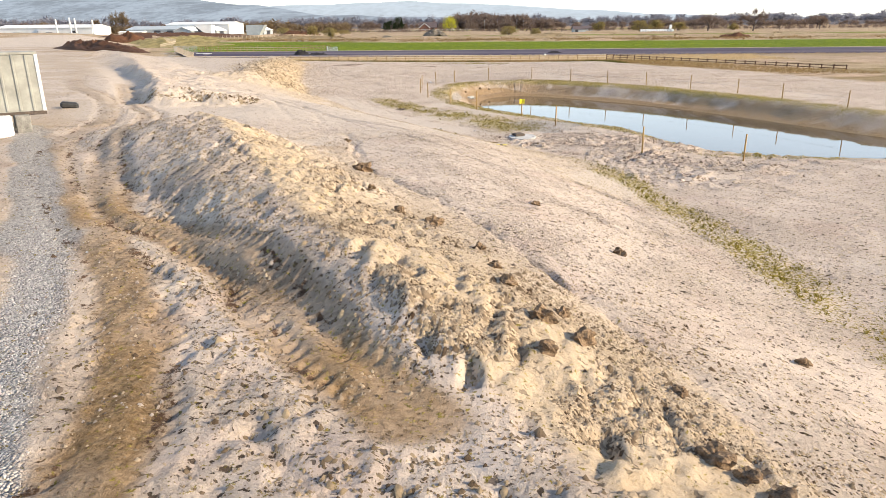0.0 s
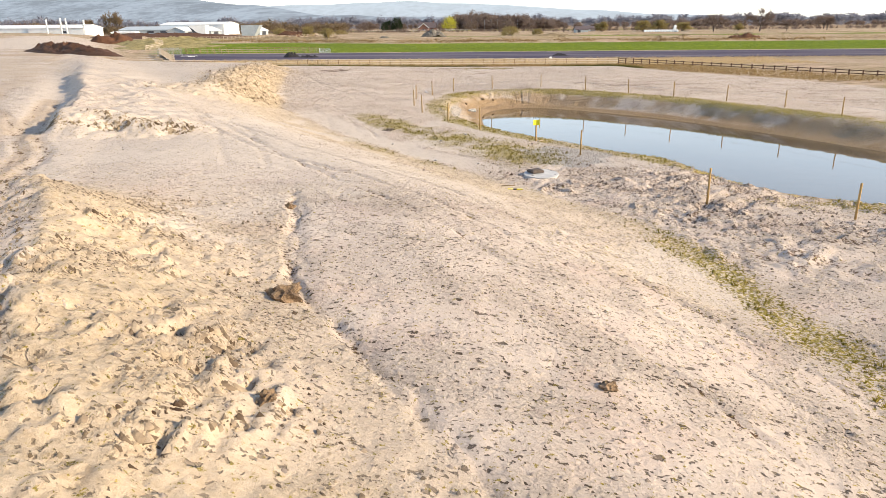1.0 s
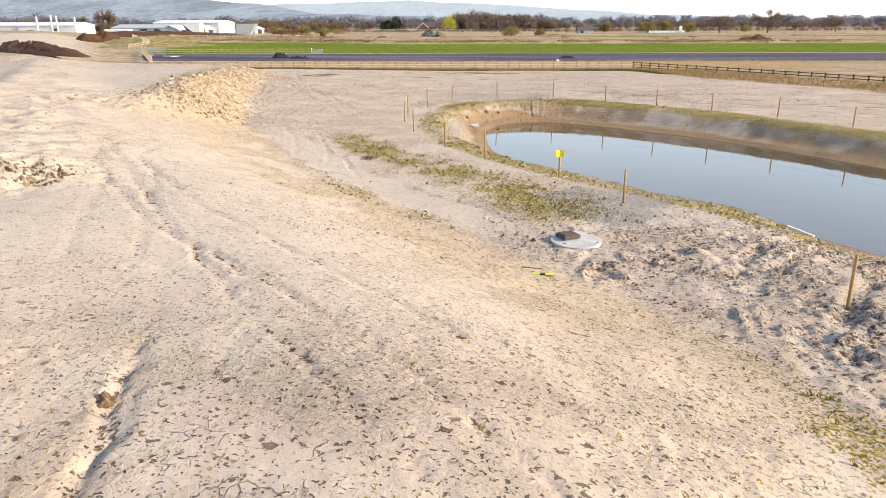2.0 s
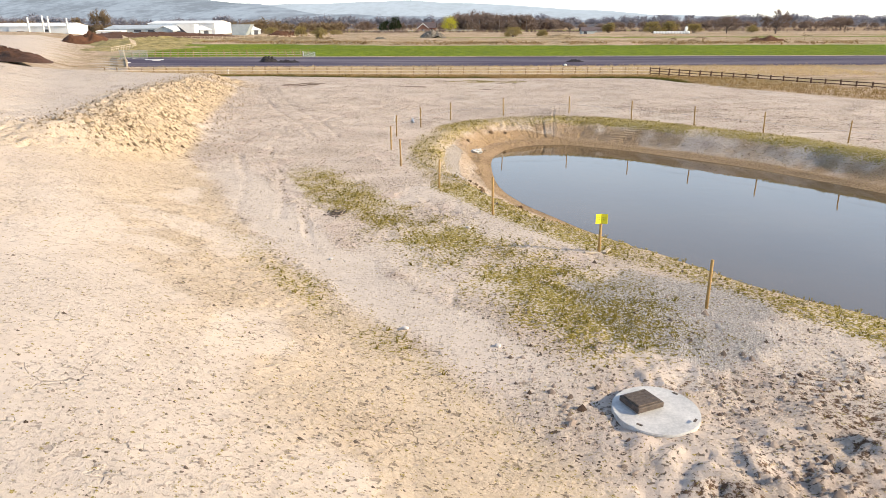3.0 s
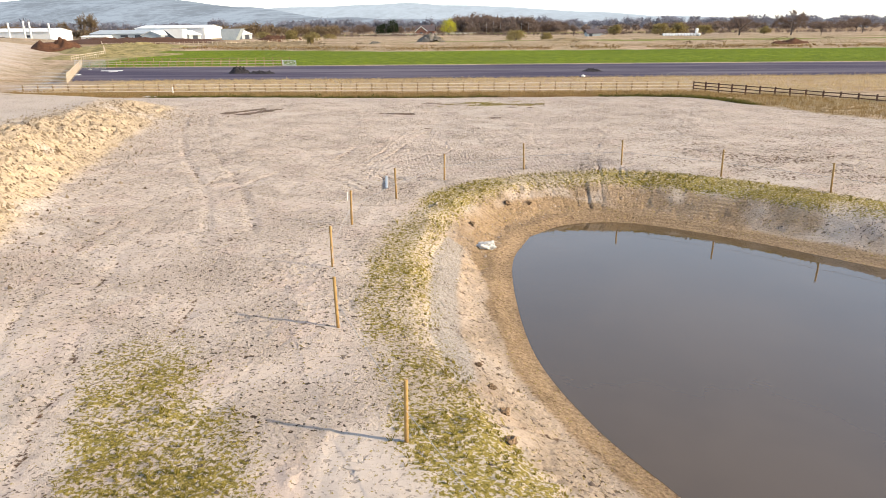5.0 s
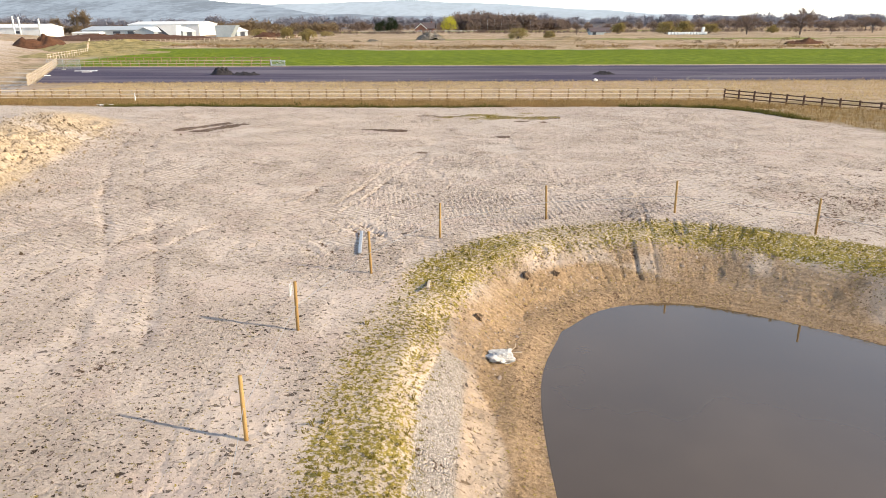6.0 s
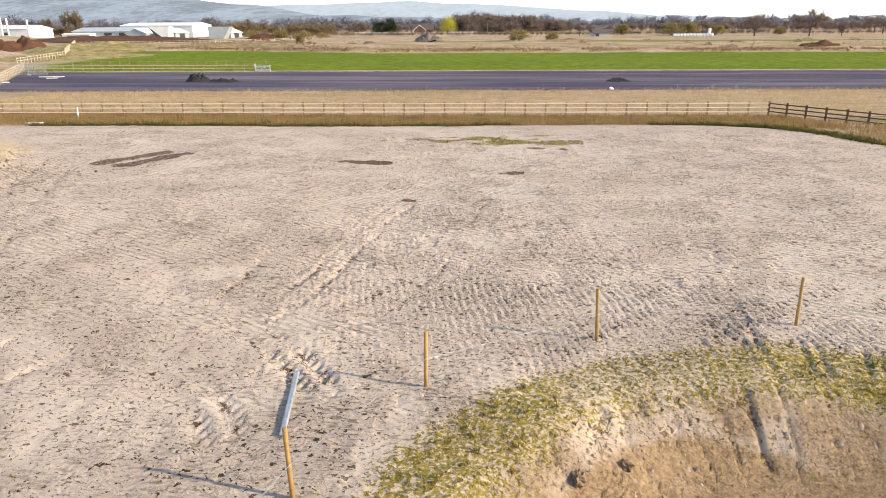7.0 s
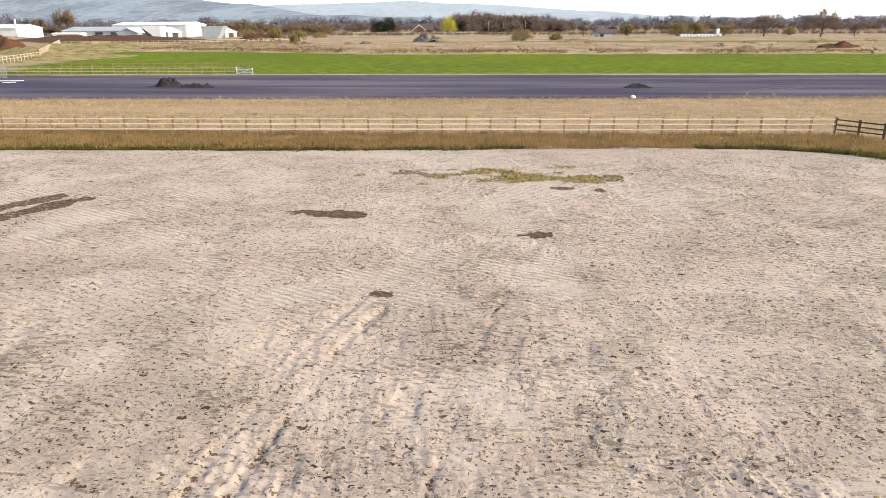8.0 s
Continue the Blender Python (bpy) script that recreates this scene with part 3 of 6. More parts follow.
    blob = np.maximum(blob, 0.95 * sm(((x + 3.2 + 0.5 * (y - 61)) / 1.4) ** 2 + ((y - 61) / 4.4) ** 2 + 0.6 * n2, 1.1, 0.5))
    blob = np.maximum(blob, 0.85 * sm(np.abs(near_line(x, y, [(-8.5, 70), (-5.5, 65.5), (-1.5, 61), (1.5, 57.5), (4.2, 53)])[0]) + 0.9 * n2 + 0.7 * n1, 1.7, 0.6))
    blob = np.maximum(blob, 0.8 * sm(((x - 19) / 7) ** 2 + ((y - 41.8) / 1.8) ** 2 + 0.4 * n2, 1.1, 0.6))
    green = np.maximum(green, blob * (0.70 + 0.7 * n2 + 0.4 * n3))
    green = np.maximum(green, 0.14 * sm(toe, 0.5, 2.0) * sm(toe, 9, 5) * sm(y, 46, 36) * sm(n1 + 0.6 * n2, -0.2, 0.3))
    green = np.maximum(green, (0.7 + 0.1 * sm(y, 44, 38)) * sm(np.abs(toe - 0.6 + 0.5 * n1), 1.2 + 0.25 * sm(y, 42, 34), 0.45) * np.clip(0.75 + 0.6 * n2 + 0.4 * n1, 0, 1) * sm(y, 64, 48) * (1 - 0.7 * sm(y, 35, 39) * sm(y, 52, 46)))
    green = np.maximum(green, 0.8 * sm(((x - 0.2) / 5.4) ** 2 + ((y - 123.6) / 2.4) ** 2 + 1.9 * n2 + 1.0 * n3, 1.0, 0.4))
    green = np.clip(green * land * sm(pond, 2.0, 3.0), 0, 1)
    straw = sm(verge + 0.6 * n2, -0.4, 0.5) * (x > -58) * (y < 2000)
    line_f = 284 - 0.02 * x + 22 * sm(x, -25, -95) + 3 * n1
    crop = sm(y, 210.6, 211.6) * sm(y, line_f + 1, line_f - 1) * sm(x + 0.3 * (y - 212), -94, -90)
    straw = np.where(y > 160, 1.0, straw) * (1 - crop)
    haul_far = sm(toe, 2, 4) * (y > 100) * (y < 330)
    straw = straw * (1 - haul_far)
    gravel = np.maximum(gravel, 0.9 * sm(np.abs(near_line(x, y, [(-58.5, 143), (-68.7, 164), (-90, 204)])[0]), 1.5, 1.0))
    straw = straw * (1 - sm(np.abs(near_line(x, y, [(-58.5, 143), (-68.7, 164), (-90, 204)])[0]), 1.6, 1.1))
    soil = np.maximum(soil, 0.8 * sm(((x + 175) / 70) ** 2 + ((y - 430) / 45) ** 2 + 0.2 * n1, 1.1, 0.8))
    straw = straw * (1 - sm(((x + 175) / 70) ** 2 + ((y - 430) / 45) ** 2, 1.1, 0.8))
    soil = np.maximum(soil, 0.62 * sm(y, 142, 144) * sm(y, 171, 169) * sm(n2 + 0.6 * n1, -0.5, 0.2))
    straw = straw * (1 - 0.6 * sm(y, 142, 144) * sm(y, 171, 169) * sm(n2 + 0.6 * n1, -0.5, 0.2))
    soil = np.maximum(soil, 0.75 * (y > 288) * (y < 520) * sm(fbm(x, y, 22, 3, 27), 0.22, 0.4))
    wood = sm(y, 545, 575)
    soil, straw = np.maximum(soil, 0.85 * wood), straw * (1 - 0.9 * wood)
    for ang in ((150, 400, 200, 9), (-60, 560, 160, 12), (-40, 640, 260, 20), (210, 620, 140, 14)):
        crop = np.maximum(crop, 0.8 * sm(((x - ang[0]) / ang[2]) ** 2 + ((y - ang[1]) / ang[3]) ** 2, 1.1, 0.8) * (y > 380))
    # clods, treads and pits
    flat = near * land * (1 - silt * 0.85)
    hard = 1 - 0.75 * sm(pond, 1.6, 0.9)
    # crawler prints: bars across bands that swing round the pond
    arcs = sm(pond, 4.4, 5.4) * sm(pond + 2 * n1 - 0.5 * np.clip(x - 6, 0, 20), 19, 12) * sm(y + 0.7 * x, 86, 95)
    lane = (0.73 * y - 0.68 * x + 0.012 * (x - 4) ** 2 + 0.25 * n1) / 0.7
    strip = sm(np.abs((lane % 1) - 0.5), 0.47, 0.38)
    field = near * np.maximum(arcs * (0.55 + 0.45 * sm(vnoise(np.floor(lane), (x + y) / 6, 63), -0.6, 0.1)), 0.6 * sm(y, 86, 96) * sm(vnoise(np.floor(lane) * 1.7, (x + y) / 5, 64) + 0.4 * n1, -0.35, 0.25))
    lug = np.clip(1.7 * np.sin((x + 0.16 * y + 0.10 * ((lane % 1) - 0.5) + 0.07 * n3) * math.tau / 0.235), -1, 1)
    hard = hard * (1 - 0.6 * arcs)
    bumps = 0.035 * fbm(x, y, 1.1, 3, 41, 0.65) + 0.035 * (np.abs(fbm(x, y, 0.5, 2, 44)) - 0.3)
    pits = sm(vnoise(x / 0.33, y / 0.38, 47), 0.25, 0.8)
    bumps = bumps + (0.032 - 0.014 * sm(y, 98, 108)) * lug * strip * field / (1 - 0.6 * arcs)
    # troughs between the bars coloured dark, shade painted in
    damp_and_shade = np.maximum(damp_and_shade, 0.55 * field * strip * sm(-lug, 0.2, 0.9) * sm(n2 + 0.7 * n3, -0.5, 0.2))
    churn = 0.15 + 0.85 * sm(n1 + 0.5 * n2, -0.25, 0.3)
    xw, yw = x + 0.16 * n3 + 0.25 * n2, y + 0.16 * fbm(x, y, 0.7, 2, 24) - 0.25 * n2
    xr, yr = 0.81 * xw + 0.59 * yw, 0.81 * yw - 0.59 * xw
    crumbs = np.clip(vnoise(xw / 0.17, yw / 0.24, 48) - 0.15, 0, 1) + 0.7 * np.clip(vnoise(xr / 0.33, yr / 0.4, 49) - 0.3, 0, 1)
    wet_flats = sm(((x - 10.0) / 9.5) ** 2 + ((y - 41) / 9) ** 2 + 0.3 * n1, 1.4, 0.8) * sm(toe, 0.3, -0.5)
    damp_and_shade = np.maximum(damp_and_shade, 0.42 * wet_flats * sm(n1 + 0.9 * n2 + 0.5 * n3, -0.05, 0.35))
    lumps = 0.6 * sm(vnoise(xr / 0.5, yr / 0.37, 51), -0.1, 0.8) + 0.4 * sm(vnoise(xw / 0.23, yw / 0.26, 52), 0.0, 0.8)
    z = z + flat * hard * (bumps * (0.8 + 1.6 * wet_flats) - 0.03 * pits * churn + 0.05 * crumbs * churn + 0.16 * lumps * wet_flats * sm(n2, -0.3, 0.2))
    heaped = sm(ridge_d, 0.6, 0.0) * sm(ridge_d + 0.8 * n2, -4.2, -1.6) * sm(y, 34, 28) * (split < 0.8) * (crack_d > 0.0)
    flank = sm(split, 0.0, 0.3) * sm(split, 4.2, 2.5) * sm(y, 34, 30) * sm(haul_b, 0.5, 1.0)
    rough_clay = np.clip(1.4 * sm(mound_d, 6, 3) * on_top + heaped + 0.8 * lobe + 0.55 * flank, 0, 1.4)
    z = z + rough_clay * (0.45 + 1.0 * sm(n2, -0.2, 0.3)) * (0.05 * lumps + 0.12 * np.abs(fbm(x, y, 0.3, 2, 55, 0.7)) + 0.08 * crumbs - 0.12 * pits - 0.03)
    z = z - 0.07 * sm(crack_d + 0.25 * n3, -0.5, -0.02) * sm(crack_d + 0.25 * n3, 0.06, -0.02) * sm(y, 36, 33)
    z = z + 0.07 * wet_flats * flat * fbm(x, y, 1.2, 3, 57)
    z = z + 0.045 * flat * sm(split, 0.8, 2.5) * (y < 34) * (lumps - 0.3 + 1.2 * np.abs(fbm(x, y, 0.9, 3, 58, 0.6)))
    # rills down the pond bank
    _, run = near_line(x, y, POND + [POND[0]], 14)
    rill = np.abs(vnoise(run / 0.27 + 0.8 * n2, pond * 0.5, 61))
    z = z - (0.085 - 0.065 * sm(x, 5, 9)) * sm(rill, 0.22, 0.0) * sm(pond, 0.8, 1.5) * sm(pond, 3.9, 3.0)
    z = z + 0.028 * np.sin(run * math.tau / 0.34) * sm(np.abs(pond - 4.6), 1.0, 0.6) * sm(y, 82, 87) * sm(n1, -0.6, 0.1)
    # crease shade of the rills put into the colour as well
    damp_and_shade = np.maximum(damp_and_shade, (0.45 - 0.42 * sm(x, 5, 9)) * sm(rill, 0.14, 0.02) * sm(pond, 0.8, 1.5) * sm(pond, 4.0, 3.0))
    for pts, depth, width, gauge, tread in TRACKS:
        add_rut(x, y, z, damp_and_shade, pts, depth, width, gauge, tread)
    # stubble rows and tussocks beyond the fence
    z = z + 0.07 * straw * (y < 300) * fbm(x, y, 1.6, 2, 66) + 0.5 * straw * sm(y, 262, 300) * np.maximum(fbm(x, y, 9, 3, 67), -0.2)
    bank_f = np.exp(-(((y - line_f - 6) / 4.0) ** 2)) * (y > 200)
    z = z + 1.1 * bank_f * (0.8 + 0.4 * n1)
    masks = dict(clay=clay, silt=silt, damp_and_shade=damp_and_shade, soil=soil, gravel=gravel, green=green, straw=straw, crop=crop, prints=near * sm(y, 70, 95) * np.clip(0.75 + 0.6 * n1, 0, 1))
    for k in ("clay", "silt", "gravel"):
        masks[k] = masks[k] * (1 - np.clip(straw + crop, 0, 1))
    for k in ("damp_and_shade", "green"):
        masks[k] = masks[k] * near
    nx, ny = len(gx), len(gy)
    idx = np.arange(nx * ny, dtype=np.int32).reshape(ny, nx)
    faces = np.stack([idx[:-1, :-1], idx[:-1, 1:], idx[1:, 1:], idx[1:, :-1]], -1).reshape(-1, 4)
    ob = arrays("ground", np.stack([x, y, z], 1), faces, GROUND, smooth=False)
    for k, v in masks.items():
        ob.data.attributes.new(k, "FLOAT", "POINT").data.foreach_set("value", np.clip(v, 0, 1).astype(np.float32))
    return tagged(ob, "pale dried mud of a stripped building site running into fields", "ground", kind="structure")


TRACKS = [
    (curve_pts([(-7.2, 93.5), (-6.3, 96.5), (-5.7, 99.6), (-5.0, 103.8), (-4.2, 107.2)]), 0.05, 0.14, 0.8, 0.02),
    (curve_pts([(-3.9, 94.2), (-2.2, 98.4), (-0.9, 105.8), (-0.2, 110)]), 0.03, 0.12, 0.0, 0.02),
    (curve_pts([(-8.9, 92.8), (-8.6, 96), (-8.4, 100), (-9.2, 104)]), 0.05, 0.22, 0.0, 0.02),
    (curve_pts([(-9.8, 80), (-13, 88), (-17.6, 96.5), (-21.5, 106), (-23.5, 112)]), 0.06, 0.22, 1.7, 0.02),
    (curve_pts([(-7.8, 94.2), (-5.8, 92.2), (-4.2, 90.3)]), 0.08, 0.24, 0.6, 0.05),
    (curve_pts([(-9, 91.8), (-7.4, 90.2), (-5.6, 87.9)]), 0.06, 0.24, 0.7, 0.04),
    (curve_pts([(-8.4, 60), (-10.5, 68), (-13.5, 76), (-14, 84), (-12, 93)]), 0.035, 0.18, 1.8, 0.02),
    (curve_pts([(-5, 56), (-7, 62), (-8.2, 70), (-9, 78)]), 0.03, 0.18, 0.0, 0.02),
    (curve_pts([(4.0, 97), (6.2, 93.5), (6.8, 98), (7.6, 101)]), 0.04, 0.14, 0.0, 0.015),
    (curve_pts([(8.5, 22), (5.6, 27.2), (2.2, 31.5), (-2, 36), (-8, 42), (-14, 50)]), 0.06, 0.14, 1.7, 0.02),
    (curve_pts([(7, 19), (3.2, 25.5), (-0.4, 31), (-5, 37), (-10.5, 45), (-17, 55)]), 0.05, 0.14, 0.0, 0.02),
    (CRACK, 0.085, 0.13, 0.0, 0.0),
    (curve_pts([(-7.5, 37), (-9.8, 42.5), (-11.4, 46.5), (-13.7, 50), (-15, 55)]), 0.045, 0.13, 1.5, 0.02),
    (curve_pts([(10, 39), (14, 44), (19, 44)]), 0.16, 0.3, 1.2, 0.05),
    (curve_pts([(9, 44), (12, 47), (15, 47.5)]), 0.13, 0.3, 1.2, 0.05),
    (curve_pts([(-22, 92), (-30, 96), (-42, 110), (-50, 128)]), 0.10, 0.3, 1.8, 0.02),
    (curve_pts([(12, 100), (20, 96), (28, 88), (36, 76)]), 0.07, 0.22, 2.0, 0.02),
    (curve_pts([(10, 106), (18, 103), (28, 95), (38, 82)]), 0.08, 0.22, 2.0, 0.02),
    (HAUL_A, 0.055, 0.26, 1.1, 0.04),
    (HAUL_B, 0.08, 0.28, 0.9, 0.05),
]

ground = build_ground()


# ---- water ----
def build_water():
    m = Nodes("pond_water")
    ripple = m.math("ADD", m.noise(1.1, 3), m.math("MULTIPLY", m.noise(6, 3), 0.15))
    mat = m.done(m.mix(m.ramp(m.noise(0.15, 3), 0.35, 0.65), (0.075, 0.05, 0.023), (0.10, 0.068, 0.034)), 0.03, ripple, 0.003, spec=1.0)
    m.bsdf.inputs["IOR"].default_value = 1.52
    bm = bmesh.new()
    bm.faces.new([bm.verts.new((px, py, WATER_Z)) for px, py in POND])
    bmesh.ops.triangulate(bm, faces=bm.faces[:])
    ob = part("water", bm, mat)
    return tagged(ob, "still muddy brown pond water mirroring the pale sky", "pond", kind="structure")


water = build_water()


# ---- the new road ----
def build_road():
    m = Nodes("asphalt")
    worn = m.ramp(m.noise(0.4, 6, 0.65, m.stretch(0.05, 0.45, 1)), 0.42, 0.66)
    col = m.mix(m.ramp(m.noise(14, 4), 0.35, 0.65), (0.048, 0.041, 0.068), (0.088, 0.076, 0.112))
    col = m.mix(m.math("MULTIPLY", worn, 0.7), col, (0.20, 0.178, 0.195))
    mat = m.done(col, 0.95, m.noise(60), 0.006, spec=0.05)
    bm = bmesh.new()
    us = np.linspace(0, 1, 60)
    front = [bm.verts.new((v, 170.7 + 0.025 * min(max(v, -90), 40) + 0.25 * math.sin(v * 0.21), -0.98)) for v in -68 + 488 * us]
    back = [bm.verts.new((v, 209.3 + 0.15 * math.sin(v * 0.13), -0.98)) for v in -89 + 509 * us]
    for a, b, c, d in zip(front, front[1:], back[1:], back):
        bm.faces.new((a, b, c, d))
    geo = bmesh.ops.extrude_face_region(bm, geom=bm.faces[:])
    bmesh.ops.translate(bm, verts=[v for v in geo["geom"] if isinstance(v, bmesh.types.BMVert)], vec=(0, 0, 0.10))
    bmesh.ops.recalc_face_normals(bm, faces=bm.faces[:])
    ob = part("road", bm, mat)
    return tagged(ob, "wide new dark asphalt road with dusty streaks", "road", kind="structure")


road = build_road()
ROAD_Z = -0.88


# ---- posts round the pond ----
def pond_post(x, y, h, lean_x=0.0, lean_y=0.0, r=0.045, mat=None):
    ob = part("fence_post", rod(r, r * 0.95, h + 0.25, 12, 0.012), mat or TIMBER)
    ob.matrix_basis = Matrix.Translation((x, y, height(x, y) - 0.22)) @ pose(0, 0, 0, lean_y, lean_x, 0) @ pose(0, 0, 0, 0, 0, random.uniform(0, 360))
    return tagged(ob, "round softwood fence post driven into the mud by the pond", "post", "posts round the pond")


POSTS = [(15.3, 38.5), (10.55, 41.1), (6.75, 52.4), (0.92, 62.0), (-1.6, 66.7), (-4.05, 72.1), (-5.2, 76.9), (-5.5, 82.15), (-4.2, 86.8), (-2.14, 90.9),
         (2.2, 93.5), (7.8, 94.6), (12.5, 91.8), (16.5, 88.2), (20.3, 84.6), (24.2, 80.6), (27.6, 75.6), (30, 70.4), (33, 64)]
for k, (px, py) in enumerate(POSTS):
    pond_post(px, py, 1.58 if k == 3 else random.uniform(1.36, 1.46), random.uniform(-2, 1.5), random.uniform(-2, 2))


# ---- field fence ----
def rail_fence(name, a, b, spans, mat, label, rails=3, h=1.2, top=0.6, post_mat=None, rise=0.0):
    """Posts and rails from a to b; every post and rail a part."""
    ob = empty(name, *a, 0, label, "fence")
    dx, dy = (b[0] - a[0]) / spans, (b[1] - a[1]) / spans
    turn = math.degrees(math.atan2(dy, dx))
    span = math.hypot(dx, dy)
    base = top - h
    post = rail = None
    for k in range(spans + 1):
        m = pose(dx * k, dy * k, base + rise * (1 - k / spans) - 0.2 + random.uniform(-0.02, 0.03), random.uniform(-1, 1), random.uniform(-1.5, 1.5), turn)
        if post is None:
            post = part("post", box(0.16, 0.12, h + 0.32, pose(0, 0, h / 2 + 0.12), 0.012), post_mat or mat, ob)
            p = post
        else:
            p = new("post", post.data)
            p.parent = ob
        p.matrix_basis = m
    for k in range(spans):
        for j in range(rails):
            zz = base + rise * (1 - (k + 0.5) / spans) + h * (0.95 - (0.9 / rails) * j) + random.uniform(-0.015, 0.015)
            m = pose(dx * (k + 0.5), dy * (k + 0.5), zz, 0, random.uniform(-0.4, 0.4), turn) @ pose(0, -0.075, 0)
            if rail is None:
                rail = part("rail", box(span - 0.02, 0.038, 0.10, None, 0.006), mat, ob)
                r = rail
            else:
                r = new("rail", rail.data)
                r.parent = ob
            r.matrix_basis = m
    return ob


rail_fence("rail_fence", FENCE_A[0], FENCE_A[1], 44, RAIL_TIMBER, "pale timber post and rail fence across rough verge grass", 3, 1.3, 0.62, POST_TIMBER, 0.4)
rail_fence("rail_fence", FENCE_B[0], FENCE_B[1], 26, DARK_TIMBER, "dark brown timber post and rail fence along field edge")


# ---- loose earth ----
def shapes(n_kinds, make):
    return [make(k) for k in range(n_kinds)]


def scatter(name, protos, places, sizes, turns, material, squash=None, smooth=False):
    """Many small copies of a few shapes, joined into one object. protos: list of (verts, faces)."""
    vs, fs, base = [], [], 0
    kinds = np.arange(len(places)) % len(protos)
    for k, (pv, pf) in enumerate(protos):
        sel = np.where(kinds == k)[0]
        if not len(sel):
            continue
        c, s = np.cos(turns[sel])[:, None], np.sin(turns[sel])[:, None]
        x = (pv[None, :, 0] * c - pv[None, :, 1] * s) * sizes[sel, None]
        y = (pv[None, :, 0] * s + pv[None, :, 1] * c) * sizes[sel, None]
        z = pv[None, :, 2] * (sizes if squash is None else squash)[sel, None]
        v = np.stack([x, y, z], -1) + places[sel, None, :]
        vs.append(v.reshape(-1, 3))
        f = pf[None] + (np.arange(len(sel)) * len(pv))[:, None, None] + base
        fs.append(f.reshape(-1, pf.shape[1]))
        base += len(sel) * len(pv)
    ob = arrays(name, np.concatenate(vs), np.concatenate(fs), material, smooth=smooth)
    ob["kind"] = "stuff"
    return ob


def lump(seed):
    """A rough clod half sunk in the ground: five slanting sides under a crooked top."""
    r = np.random.RandomState(seed)
    v = np.array([(1, 0, -0.3), (0.3, 0.95, -0.3), (-0.8, 0.6, -0.3), (-0.8, -0.6, -0.3), (0.3, -0.95, -0.3), (0, 0, 0.9)], float)
    v = v * r.uniform(0.55, 1.25, (6, 1)) + r.uniform(-0.18, 0.18, (6, 3))
    f = np.array([(0, 1, 5), (1, 2, 5), (2, 3, 5), (3, 4, 5), (4, 0, 5)])
    return v, f


def sample_ground():
    """Heights of the finished ground, by grid lookup."""
    me = ground.data
    co = np.empty(len(me.vertices) * 3, np.float32)
    me.vertices.foreach_get("co", co)
    co = co.reshape(-1, 3)
    gx = np.unique(co[:, 0])
    nx = len(gx)
    gy = co[::nx, 1]
    grid = co[:, 2].reshape(len(gy), nx)

    def at(x, y):
        i = np.clip(np.searchsorted(gx, x) - 1, 0, nx - 2)
        j = np.clip(np.searchsorted(gy, y) - 1, 0, len(gy) - 2)
        u, v = (x - gx[i]) / (gx[i + 1] - gx[i]), (y - gy[j]) / (gy[j + 1] - gy[j])
        return (grid[j, i] * (1 - u) + grid[j, i + 1] * u) * (1 - v) + (grid[j + 1, i] * (1 - u) + grid[j + 1, i + 1] * u) * v

    return at


ground_at = sample_ground()


def clod_material(name, a, b):
    """Crumbled earth: some clods darkened for moist and shaded sides, most dry and pale."""
    m = Nodes(name)
    f = m.math("ADD", m.math("MULTIPLY", m.ramp(m.island(), 0.15, 0.75), 0.7), m.math("MULTIPLY", m.ramp(m.noise(1.3, 4, 0.6), 0.38, 0.62), 0.3))
    return m.done(m.mix(f, a, b), 0.95, m.noise(22, 4, 0.7), 0.02, spec=0.1)


MUD_CLOD = clod_material("mud_clod", (0.09, 0.066, 0.05), (0.48, 0.40, 0.335))
CHURN_CLOD = clod_material("churned_mud", (0.07, 0.048, 0.037), (0.42, 0.34, 0.28))
CLAY_CLOD = clod_material("clay_clod", (0.075, 0.046, 0.028), (0.56, 0.44, 0.305))
SPOIL_CLOD = clod_material("spoil_clod", (0.10, 0.066, 0.04), (0.40, 0.31, 0.20))
STONE = simple("pale_stone", (0.30, 0.285, 0.28), (0.70, 0.665, 0.63), 11, 0.85, 0.01)
LUMPS = [lump(s) for s in range(9)]
rng = np.random.RandomState(7)


def clods_on(name, x, y, s, material, label, sink=0.25, category="clods"):
    place = np.stack([x, y, ground_at(x, y) - sink * s], 1)
    ob = scatter(name, LUMPS, place, s, rng.uniform(0, 6.28, len(x)), material, s * rng.uniform(0.6, 1.1, len(x)))
    return tagged(ob, label, category, kind="stuff")


